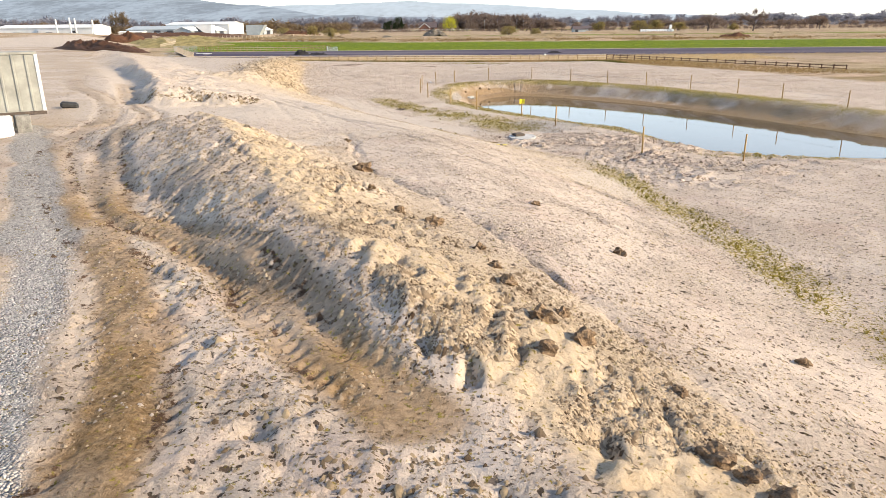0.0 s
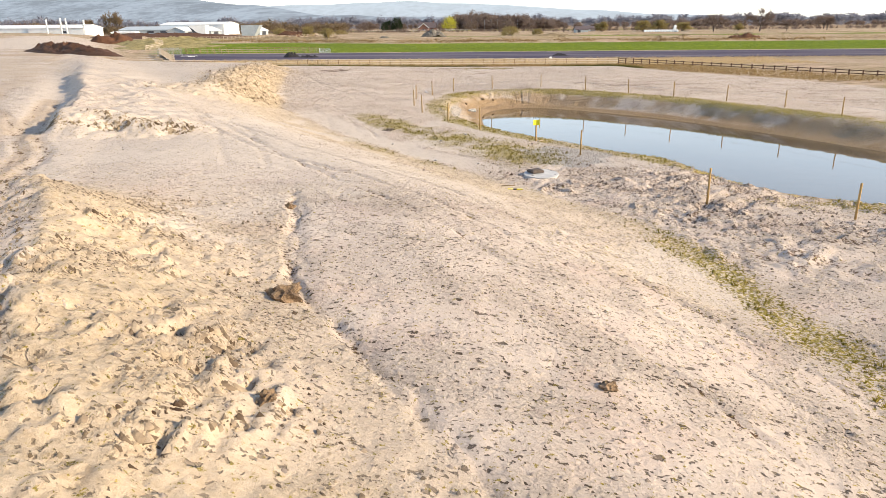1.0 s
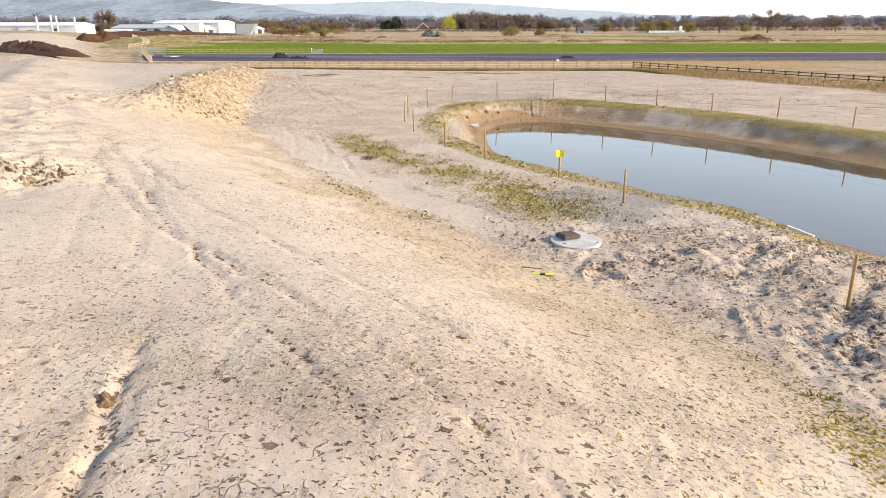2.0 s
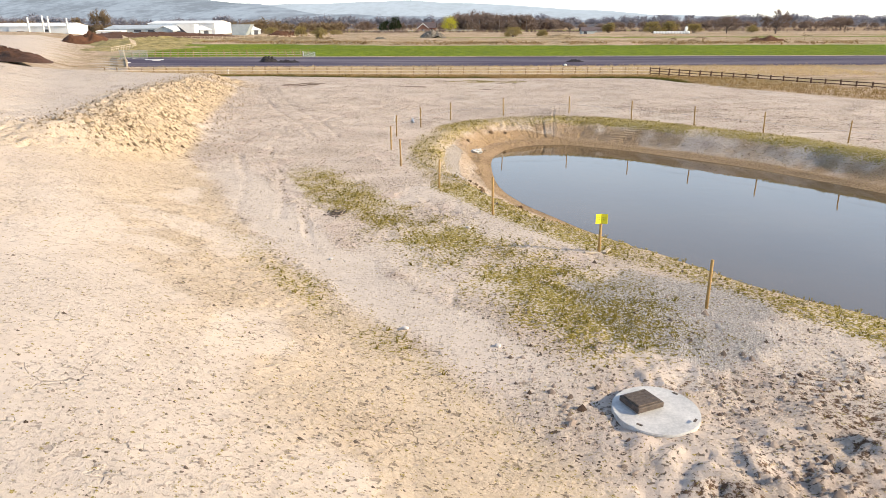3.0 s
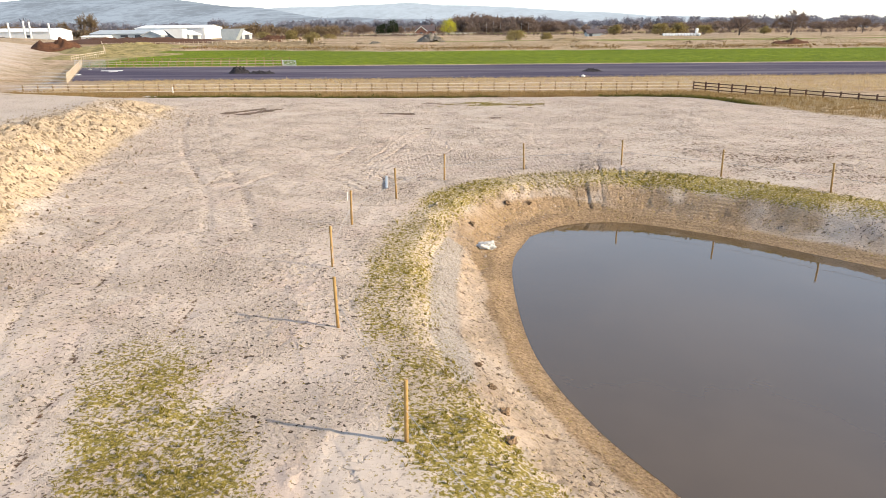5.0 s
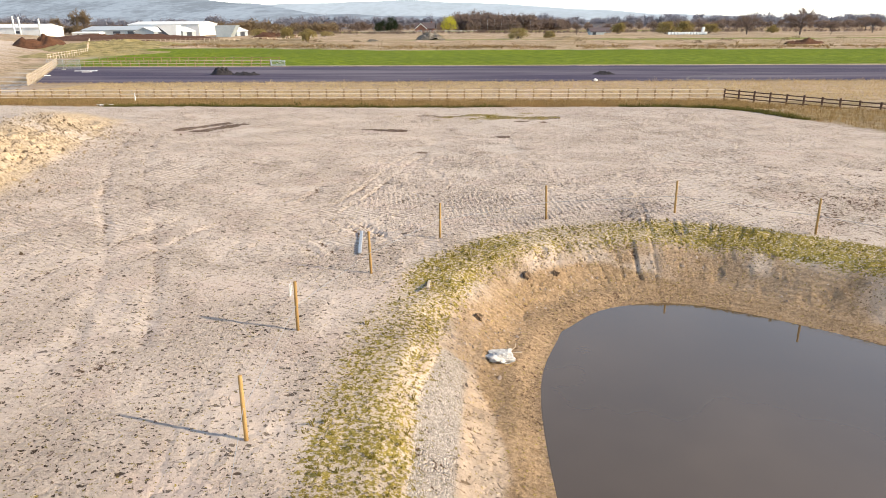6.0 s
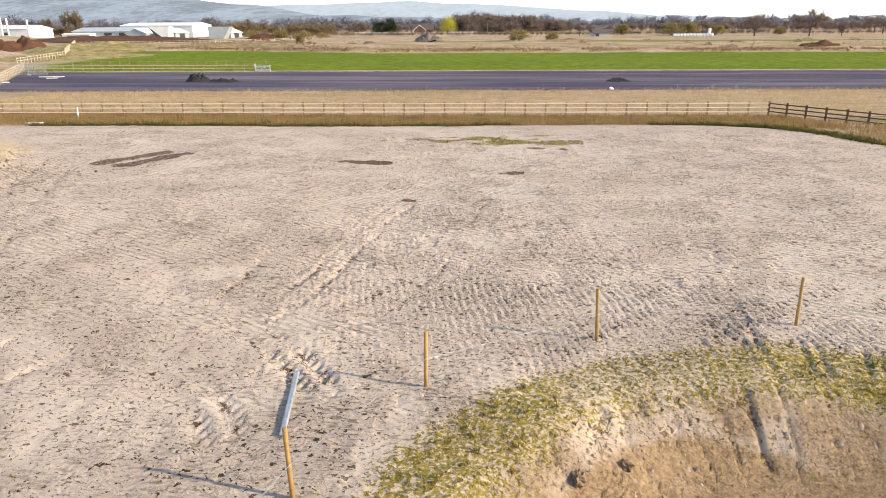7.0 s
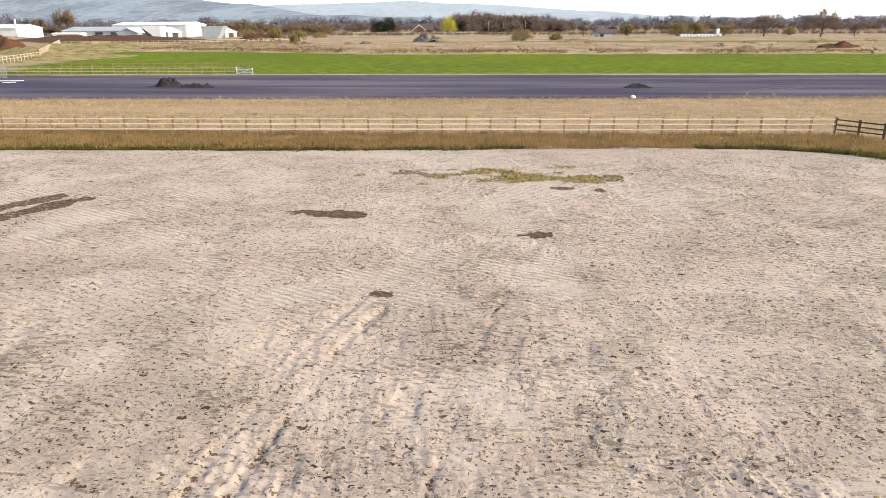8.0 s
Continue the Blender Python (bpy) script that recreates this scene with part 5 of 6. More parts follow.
build_trees()


def build_woods():
    """Belts of bare woodland towards the horizon."""
    full = [far_tree(100 + s) for s in range(9)]
    low = [far_tree(140 + s, 110) for s in range(6)]
    for name, n, d0, d1, u0, u1, h, mat, label in (
        ("woodland", 420, 560, 680, -1.15, 1.25, 8.5, TWIG, "belt of bare brown woodland beyond the fields"),
        ("woodland", 620, 760, 960, -1.2, 1.3, 15, TWIG_HAZE, "distant bare woodland with haze painted into its grey-blue twigs"),
        ("copse", 150, 610, 670, 0.03, 0.29, 14, TWIG, "dense bare copse behind the playing field"),
        ("undergrowth", 760, 640, 760, -1.2, 1.3, 4.9, TWIG_HAZE, "low bare undergrowth at the foot of the woods"),
        ("hedgerow", 480, 455, 470, -0.5, 1.2, 3.2, TWIG, "overgrown bare hedgerow across the fields"),
        ("thicket", 200, 500, 560, -1.1, -0.25, 9, THICKET, "budding thicket round the industrial sheds"),
    ):
        protos = low if h < 5 else full
        r = np.random.RandomState(len(name) + n)
        u, d = r.uniform(u0, u1, n), r.uniform(d0, d1, n)
        x, y = bearing(u, d)
        s = h * np.exp(r.normal(0, 0.12, n)) * (0.88 + 0.35 * fbm(x, y, 60, 2, 81))
        ob = scatter(name, protos, np.stack([x, y, ground_at(x, y) - 0.3], 1), s * r.uniform(1.1, 1.7, n), r.uniform(0, 6.28, n), mat, s)
        tagged(ob, label, "woodland", kind="stuff")


build_woods()


# ---- hills on the skyline ----
def hill(name, x0, x1, y, tops, color, label, wood=0.85):
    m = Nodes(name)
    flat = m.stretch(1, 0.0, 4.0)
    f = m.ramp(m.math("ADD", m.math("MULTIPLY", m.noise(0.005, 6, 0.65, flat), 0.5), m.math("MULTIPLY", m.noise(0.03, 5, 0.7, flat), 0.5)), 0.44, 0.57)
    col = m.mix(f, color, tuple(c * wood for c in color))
    # distance haze painted in: the slopes give off a pale blue glow
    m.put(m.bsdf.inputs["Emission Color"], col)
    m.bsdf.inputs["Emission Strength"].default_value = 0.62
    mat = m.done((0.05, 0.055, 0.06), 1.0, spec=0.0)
    n = 120
    bm = bmesh.new()
    rows = []
    for j in range(7):
        row = []
        for k in range(n + 1):
            t = k / n
            x = x0 + (x1 - x0) * t
            q = t * (len(tops) - 1)
            i = min(int(q), len(tops) - 2)
            u = q - i
            u = u * u * (3 - 2 * u)
            hgt = tops[i] * (1 - u) + tops[i + 1] * u + 5 * noise.noise(Vector((x / 160, y / 90, 1)))
            row.append(bm.verts.new((x, y + 160 * j + 20 * noise.noise(Vector((x / 200, j, 2))), -6 + (hgt + 6) * math.sin(j / 6 * math.pi / 2))))
        rows.append(row)
    for a, b in zip(rows, rows[1:]):
        for k in range(n):
            bm.faces.new((a[k], a[k + 1], b[k + 1], b[k])).smooth = True
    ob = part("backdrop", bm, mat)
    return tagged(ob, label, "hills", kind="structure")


hill("near_hill", -2600, 500, 2300, (70, 110, 130, 122, 84, 37, 24, 12, 4), (0.46, 0.535, 0.625), "wooded hillside on the skyline, blue haze painted as glow", 0.6)
hill("far_hill", -2400, 3400, 3300, (60, 90, 95, 105, 118, 96, 66, 34, 12, 2, 0, 0, 0), (0.68, 0.765, 0.845), "distant hills on the skyline, pale haze painted as glow")


# ---- small things by the pond ----
YELLOW = simple("yellow_paint", (0.72, 0.62, 0.02), (0.85, 0.76, 0.05), 4, 0.5, 0.001)
WHITE = simple("white_paint", (0.66, 0.66, 0.65), (0.82, 0.82, 0.80), 2, 0.6, 0.002)
BLACK = simple("black_paint", (0.02, 0.02, 0.02), (0.05, 0.05, 0.05), 6, 0.6, 0.002)
GREY_METAL = simple("galvanised_metal", (0.32, 0.34, 0.36), (0.5, 0.52, 0.54), 6, 0.45, 0.002, 0.6)
FABRIC = simple("woven_bag", (0.36, 0.35, 0.33), (0.66, 0.65, 0.62), 8, 0.8, 0.02)


def build_sign():
    x, y = 4.54, 57.25
    ob = empty("warning_sign", x, y, height(x, y), "yellow warning board on a timber post by the pond", "sign")
    part("post", rod(0.05, 0.048, 1.62, 12, 0.012), TIMBER, ob).matrix_basis = pose(0, 0, -0.25)
    for side in (-1, 1):
        turn = pose(side * 0.1, -0.075, 1.22, 0, 0, -side * 16)
        board = part("sign_board", box(0.21, 0.01, 0.34, turn, 0.003), YELLOW, ob, "plain yellow board, printing too small to read")
        for k in range(2):
            part("printed_bar", box(0.13 - 0.04 * k, 0.004, 0.012, turn @ pose(0, -0.008, 0.04 - 0.07 * k)), BLACK, board)
    for dx, dy, rz, l in ((-0.25, -0.12, 12, 0.55), (0.28, 0.1, 62, 0.6)):
        p = part("timber_offcut", box(l, 0.14, 0.06, None, 0.008), PALE_TIMBER)
        p.matrix_basis = pose(x + dx, y + dy, float(ground_at(np.array([x + dx]), np.array([y + dy]))[0]) + 0.03, 0, 4, rz)
        tagged(p, "pale sawn timber offcut lying at the sign post", "timber")


build_sign()


def disc(r, h, n=40, bevel=0.015):
    bm = bmesh.new()
    bmesh.ops.create_cone(bm, cap_ends=True, segments=n, radius1=r, radius2=r, depth=h)
    rim = [e for e in bm.edges if abs(e.verts[0].co.z - e.verts[1].co.z) < 1e-6]
    bmesh.ops.bevel(bm, geom=rim, offset=bevel, segments=2, affect="EDGES")
    return bm


def build_chamber():
    x, y = 4.05, 46.75
    z = height(x, y)
    ob = empty("inspection_chamber", x, y, z, "round concrete chamber slab with a square iron cover", "manhole", rz=28)
    slab = part("slab", disc(0.88, 0.17), simple("chamber_concrete", (0.36, 0.36, 0.36), (0.58, 0.57, 0.55), 2.5, 0.85, 0.004), ob, "pale round concrete slab")
    slab.matrix_basis = pose(0, 0, 0.03, 2.5, -1.5, 0)
    f = part("cover_frame", box(0.66, 0.60, 0.12, pose(-0.16, 0.26, 0.20), 0.012), IRON, ob, "rusty iron frame on brick packing")
    lid = part("lid", box(0.56, 0.50, 0.03, pose(-0.16, 0.26, 0.272), 0.006), IRON, f, "muddy iron lid")
    for k in range(5):
        part("rib", box(0.50, 0.02, 0.008, pose(-0.16, 0.06 + 0.1 * k, 0.29)), IRON, f)
    for a, d in ((0.35, 0.80), (3.6, 0.8), (5.2, 0.8)):
        part("lifting_recess", box(0.12, 0.05, 0.012, pose(math.cos(a) * d, math.sin(a) * d, 0.15, 0, 0, math.degrees(a) + 90)), IRON, ob)


build_chamber()


def on_ground(ob, x, y, lift, rx=0, ry=0, rz=0):
    z = float(ground_at(np.array([float(x)]), np.array([float(y)]))[0])
    ob.matrix_basis = pose(x, y, z + lift, rx, ry, rz)
    return ob


def build_litter():
    plank = on_ground(empty("striped_board", 2.6, 42.95, 0, "yellow and black striped marker board lying in mud", "board"), 2.6, 42.95, 0.03, 0, 0, -4)
    part("board", box(0.66, 0.12, 0.03, None, 0.004), YELLOW, plank)
    part("stripe", box(0.16, 0.124, 0.034, pose(-0.02, 0, 0)), BLACK, plank)
    tagged(on_ground(part("wooden_stick", rod(0.02, 0.014, 0.9, 6, 0.01), TIMBER), 2.0, 43.5, 0.05, 78, 0, 40), "broken yellow wooden stick lying in mud", "stick")
    tagged(on_ground(part("grey_pipe", box(2.75, 0.13, 0.07, None, 0.03), GREY_METAL), -5.1, 90.0, 0.05, 0, 0, 98), "grey plastic duct length lying on the mud", "pipe")
    tagged(on_ground(part("wooden_stake", box(1.35, 0.09, 0.05, None, 0.008), PALE_TIMBER), -2.2, 85.9, 0.08, 0, 10, 92), "weathered timber stake lying on the bank", "stake")
    tagged(on_ground(part("white_rail", box(1.3, 0.12, 0.07, None, 0.01), WHITE), 14.7, 53.3, 0.12, 0, 6, -58), "short white painted rail at the water edge", "rail")
    # crumpled bag
    bm = bmesh.new()
    bmesh.ops.create_icosphere(bm, subdivisions=4, radius=0.5)
    for v in bm.verts:
        n = noise.fractal(v.co * 3.1, 0.7, 2.0, 4)
        v.co = Vector((v.co.x * 0.8, v.co.y * 0.6, v.co.z * 0.34)) * (1 + 0.42 * n)
    bag = tagged(on_ground(part("builders_bag", bm, FABRIC), 0.1, 83.2, 0.12, 0, 0, 20), "crumpled white woven bag half buried in the bank", "bag")
    for k in range(2):
        c = bpy.data.curves.new("strap", "CURVE")
        c.dimensions, c.bevel_depth = "3D", 0.009
        s = c.splines.new("BEZIER")
        s.bezier_points.add(2)
        for i, p in enumerate(((0.1, 0, 0.1), (0.5 + 0.13 * k, 0.3 - 0.31 * k, 0.04), (0.75 - 0.2 * k, 0.75 - 0.5 * k, -0.05))):
            b = s.bezier_points[i]
            b.co, b.handle_left_type, b.handle_right_type = p, "AUTO", "AUTO"
        c.materials.append(PALE_TIMBER)
        st = new("strap", c)
        st.parent = bag
    # dead roots
    r = np.random.RandomState(4)
    root = on_ground(empty("root_bundle", -5.6, 61.7, 0, "tangle of dead brown roots on the ground", "roots"), -5.6, 61.7, 0)
    for _ in range(22):
        a, l = r.normal(0.6, 0.9) + math.pi * r.randint(0, 2), r.uniform(0.15, 0.5)
        o = np.array((r.normal(0, 0.28), r.normal(0, 0.2), r.uniform(0, 0.06)))
        v, f = [], []
        q = o + (math.cos(a) * l * 0.5, math.sin(a) * l * 0.5, r.uniform(0.02, 0.12))
        limb(v, f, o, q, 0.028, 0.02, 5)
        limb(v, f, q, q + (math.cos(a + 0.6) * l * 0.5, math.sin(a + 0.6) * l * 0.5, r.uniform(-0.08, 0.08)), 0.02, 0.008, 5)
        arrays("root", np.array(v), np.array(f), BARK, root)
    for x, y, s in ((-0.05, 60.0, 0.09), (-1.5, 50.6, 0.1), (0.9, 49.7, 0.08), (-1.6, 57.4, 0.07), (-4.6, 56.0, 0.08)):
        bm = bmesh.new()
        bmesh.ops.create_icosphere(bm, subdivisions=2, radius=s)
        for q in bm.verts:
            q.co *= 1 + 0.35 * noise.noise(q.co * 9 + Vector((x, y, 0)))
            q.co.z *= 0.7
        tagged(on_ground(part("stone", bm, STONE), x, y, s * 0.3), "single pale rounded stone on the mud", "stone", "loose stones")
    # dark clods standing on the ridge and the bank
    DARK_CLAY = simple("dark_clay", (0.05, 0.032, 0.02), (0.32, 0.22, 0.135), 5, 0.95, 0.03)
    for x, y, s in ((-2.6, 24.0, 0.24), (-4.6, 31.8, 0.13), (3.1, 22.0, 0.12), (0.4, 68.6, 0.12), (0.1, 69.9, 0.09), (0.5, 67.2, 0.11), (2.2, 64.7, 0.13), (-0.2, 71.3, 0.08),
                    (1.1, 88.4, 0.15), (2.2, 89.2, 0.12), (-0.6, 84.9, 0.12), (5.0, 18.3, 0.14), (0.3, 17.2, 0.16), (4.3, 8.5, 0.17), (4.6, 8.2, 0.12), (4.9, 7.9, 0.15), (4.3, 10.1, 0.1), (2.4, 11.3, 0.16),
                    (7.6, 13.4, 0.12), (3.0, 10.9, 0.15), (2.4, 10.3, 0.13), (1.9, 12.7, 0.13), (2.8, 11.8, 0.1), (1.4, 15.4, 0.12), (1.7, 13.8, 0.11), (-0.6, 17.6, 0.13), (-1.6, 19.8, 0.12)):
        bm = bmesh.new()
        bmesh.ops.create_icosphere(bm, subdivisions=3, radius=s)
        for q in bm.verts:
            k = 1 + 0.7 * noise.fractal(q.co * 1.6 / s + Vector((x, y, 0)), 0.9, 2.2, 4)
            q.co = Vector((q.co.x * 1.2, q.co.y, q.co.z * 0.9)) * max(k, 0.25)
        tagged(on_ground(part("clod", bm, DARK_CLAY), x, y, s * 0.15, 0, 0, x * 70), "large upturned clod of dark clay", "clod", "large clods")
    tag = part("tag", box(0.02, 0.16, 0.34, None, 0.003), WHITE)
    tag.matrix_basis = pose(-5.61, 82.13, height(-5.5, 82.15) + 1.2, 0, 2, 0)
    tagged(tag, "white plastic tag fixed to a pond post", "tag")


build_litter()


def build_wire():
    c = bpy.data.curves.new("fence_wire", "CURVE")
    c.dimensions, c.bevel_depth, c.bevel_resolution = "3D", 0.006, 1
    s = c.splines.new("POLY")
    s.points.add(len(POSTS) - 4)
    for p, (x, y) in zip(s.points, POSTS[3:]):
        p.co = (x + 0.02, y - 0.06, height(x, y) + 0.75, 1)
    c.materials.append(GREY_METAL)
    tagged(new("fence_wire", c), "thin galvanised wire strung between the pond posts", "wire")


build_wire()


# ---- site things on the plateau ----
BLOCKWORK = simple("weathered_block", (0.13, 0.125, 0.115), (0.32, 0.31, 0.285), 4, 0.9, 0.01)


def build_container():
    m = Nodes("container_paint")
    mat = m.done(m.mix(m.ramp(m.noise(1.5, 5), 0.4, 0.65), (0.25, 0.25, 0.225), (0.36, 0.36, 0.325)), 0.6, m.noise(20), 0.004)
    x, y = -18.4, 32.1
    z = height(x, y) + 0.72
    ob = empty("steel_container", x, y, z, "grey ribbed steel site container raised on blocks", "container", rz=36)
    w, d, h = 6.0, 2.4, 2.6
    part("body", box(w, d, h, pose(-w / 2, d / 2, h / 2 + 0.1), 0.02), mat, ob)
    for k in range(9):
        part("rib", box(0.10, 0.05, h - 0.2, pose(-0.45 - 0.52 * k, -0.024, h / 2 + 0.1), 0.012), mat, ob)
    for k in (0, 1):
        part("corner_post", box(0.14, 0.14, h + 0.06, pose(-0.05 - (w - 0.1) * k, 0.03, h / 2 + 0.1), 0.02), WHITE, ob, "pale worn corner post")
    part("top_rail", box(w + 0.04, 0.1, 0.12, pose(-w / 2, 0.0, h + 0.08), 0.015), mat, ob)
    part("base_rail", box(w + 0.04, 0.12, 0.16, pose(-w / 2, 0.0, 0.08), 0.015), IRON, ob)
    for k, (dx, dy) in enumerate(((-1.0, -0.2), (-3.8, -0.2), (-1.0, 1.6), (-3.8, 1.6))):
        b = part("concrete_block", box(0.6, 0.5, 0.86, None, 0.03), BLOCKWORK)
        p = Matrix.Translation((x, y, 0)) @ pose(0, 0, 0, 0, 0, 36) @ Vector((dx, dy, 0))
        b.matrix_basis = pose(p.x, p.y, z - 0.38, 0, 0, 36)
        tagged(b, "concrete packing block under the site container", "block", "packing blocks")
    t = part("tank", box(1.5, 1.0, 0.9, None, 0.06), WHITE)
    t.matrix_basis = pose(-19.6, 29.9, height(-19.6, 29.9) + 0.4, 0, 0, 20)
    tagged(t, "low white plastic tank beside the container", "tank")
    r = part("rubble_sack", box(0.95, 0.6, 0.38, None, 0.12), BLACK)
    r.matrix_basis = pose(-22.4, 40.6, height(-22.4, 40.6) + 0.15, 0, 8, 30)
    tagged(r, "black sack of rubbish on the mud", "sack")


build_container()

RED_SOIL = simple("red_topsoil", (0.055, 0.026, 0.014), (0.13, 0.06, 0.032), 1.2, 0.95, 0.08)
DARK_SPOIL = simple("dark_planings", (0.012, 0.011, 0.013), (0.045, 0.04, 0.043), 2.5, 0.9, 0.05)
RUBBLE = simple("rubble", (0.035, 0.03, 0.024), (0.26, 0.23, 0.19), 1.2, 0.95, 0.1)


def heap(name, x, y, lx, ly, h, mat, label, rz=0.0, seed=1, z=None, lumpy=0.6):
    """A heap of loose earth with an uneven crest and a ragged foot."""
    n, k = 44, 16
    verts, faces = [(0, 0, 0)], []
    for j in range(1, k + 1):
        for i in range(n):
            a = i * math.tau / n
            r = j / k
            e = 1 + 0.22 * noise.noise(Vector((math.cos(a) * 1.5, math.sin(a) * 1.5, seed)))
            px, py = math.cos(a) * r * lx * e / 2, math.sin(a) * r * ly * e / 2
            verts.append((px, py, 0))
    out = []
    for px, py, _ in verts:
        r = min(math.hypot(px / lx, py / ly) * 2, 1.0)
        b = 1 + lumpy * noise.fractal(Vector((px / h * 0.55, py / h * 0.55, seed * 3.1)), 0.75, 2.0, 4)
        b += 0.7 * lumpy * noise.noise(Vector((px / h * 2.3, py / h * 2.3, seed * 1.7)))
        out.append((px, py, h * max(0, (1 - r**2.2)) * b - 0.12))
    for i in range(n):
        faces.append((0, 1 + i, 1 + (i + 1) % n))
    for j in range(k - 1):
        for i in range(n):
            a, b = 1 + j * n + i, 1 + j * n + (i + 1) % n
            faces += [(a, a + n, b + n), (a, b + n, b)]
    ob = arrays(name, np.array(out), np.array(faces), mat)
    ob.matrix_basis = pose(x, y, height(x, y) if z is None else z, 0, 0, rz)
    return tagged(ob, label, "heap")


heap("asphalt_mound", -46.0, 187.5, 4.6, 3.6, 1.05, DARK_SPOIL, "black asphalt planings heaped on the new road", 10, 2, ROAD_Z, 1.1)
heap("asphalt_mound", -41.2, 186.0, 6.2, 3.2, 0.5, DARK_SPOIL, "low black heap of asphalt planings on the road", -5, 3, ROAD_Z)
heap("asphalt_mound", 19.6, 185.5, 4.6, 2.6, 0.45, DARK_SPOIL, "small low black heap on the new asphalt road", 0, 4, ROAD_Z)
heap("soil_mound", -79, 147.5, 46, 7, 1.5, RED_SOIL, "long heap of red-brown topsoil beside the haul road", -39, 5)
heap("soil_mound", -153, 306, 21, 15, 4.8, RED_SOIL, "red-brown topsoil heap at the bend of the haul road", 20, 6)
heap("soil_mound", *bearing(-0.426, 330), 11, 6, 2.2, RED_SOIL, "small red-brown soil heap on the scrub field", 0, 7)
heap("soil_mound", *bearing(0.862, 240), 15, 6, 2.0, RED_SOIL, "dark red soil heap in the stubble field", 4, 8)
heap("rubble_mound", *bearing(-0.03, 318), 14, 9, 3.0, RUBBLE, "steep heap of dark rubble in dead grass", 0, 9, None, 0.9)
heap("rubble_mound", *bearing(-0.17, 300), 6, 4, 1.0, RUBBLE, "low brushwood heap in dead grass", 0, 11)

def rubble_pieces():
    r = np.random.RandomState(77)
    cx, cy = bearing(-0.03, 318)
    bm = bmesh.new()
    for _ in range(90):
        a, q = r.uniform(0, math.tau), r.uniform(0, 0.9) ** 0.7
        px, py = math.cos(a) * q * 6.6, math.sin(a) * q * 4.2
        pz = 3.0 * max(0, 1 - q**2.2) * 0.9 + 0.1
        l = r.uniform(0.6, 2.2)
        bm_box(bm, l, r.uniform(0.15, 0.6), r.uniform(0.1, 0.35), pose(px, py, pz, r.uniform(-50, 50), r.uniform(-50, 50), r.uniform(0, 360)))
    ob = part("broken_timber", bm, simple("mixed_debris", (0.05, 0.045, 0.04), (0.5, 0.46, 0.4), 1.1, 0.9, 0.02))
    ob.matrix_basis = pose(cx, cy, height(cx, cy))
    tagged(ob, "broken timbers and slabs thrown over the rubble", "debris", kind="stuff")


rubble_pieces()
BANK_GREEN = simple("rough_pasture", (0.11, 0.10, 0.03), (0.37, 0.295, 0.135), 0.35, 0.95, 0.15)
DITCH_EARTH = simple("ditch_earth", (0.14, 0.105, 0.06), (0.36, 0.28, 0.17), 0.5, 0.95, 0.15)
heap("grassy_bank", -131, 318, 62, 44, 2.4, BANK_GREEN, "rough green bank below the topsoil heap", 60, 12, None, 0.35)
heap("grassy_bank", -112, 264, 54, 26, 1.0, BANK_GREEN, "rough green bank beside the haul road fence", 60, 18, None, 0.5)
heap("ditch_bank", -95, 352, 74, 5, 1.1, DITCH_EARTH, "long dark ditch bank across the scrub field", -4, 13, None, 0.5)
heap("ditch_bank", -108, 392, 84, 5, 1.2, DITCH_EARTH, "long dark ditch bank across the scrub field", -6, 14, None, 0.5)
heap("ditch_bank", 38, 398, 34, 6, 1.1, DITCH_EARTH, "low dark earth bank among dead grass", 3, 15, None, 0.6)
heap("soil_mound", -190, 440, 120, 50, 2.6, RED_SOIL, "broad spread of red-brown soil before the sheds", -6, 16, None, 0.4)
heap("soil_mound", -118, 470, 30, 12, 2.6, RED_SOIL, "red-brown soil heap beside the works", 0, 17)

# fences, gate and mesh panels by the road
rail_fence("rail_fence", (-64.3, 161.6), (-67, 166.5), 3, PALE_TIMBER, "pale rail fence leading up beside the haul road", top=0.9)
rail_fence("rail_fence", (-67, 166.5), (-90.5, 212), 26, PALE_TIMBER, "pale rail fence leading up beside the haul road", top=0.75)
rail_fence("rail_fence", (-88, 211.2), (-44.5, 211.2), 22, PALE_TIMBER, "low timber fence along the far road edge", rails=2, top=0.25, post_mat=POST_TIMBER)
rail_fence("rail_fence", (-88, 224.5), (-46, 223.5), 20, POST_TIMBER, "brown timber fence along the edge of the crop", rails=2, top=0.3)
rail_fence("rail_fence", (-101, 226), (-111.5, 262), 16, PALE_TIMBER, "pale rail fence leading up beside the haul road", rails=2, top=1.0)
rail_fence("rail_fence", (-111.5, 262), (-169, 367), 40, PALE_TIMBER, "pale rail fence climbing the grassy bank", rails=2, top=1.6)
rail_fence("rail_fence", bearing(-0.88, 285), bearing(-0.55, 300), 26, PALE_TIMBER, "pale yellow rail fence across the scrub field", rails=2, top=0.8, h=1.3)
rail_fence("rail_fence", bearing(-0.55, 300), bearing(-0.3, 345), 22, PALE_TIMBER, "pale yellow rail fence across the scrub field", rails=2, top=0.8, h=1.3)
rail_fence("rail_fence", bearing(-0.2, 520), bearing(0.08, 530), 30, WHITE, "white rail fence in front of the house", rails=2, top=0.6, h=1.3)


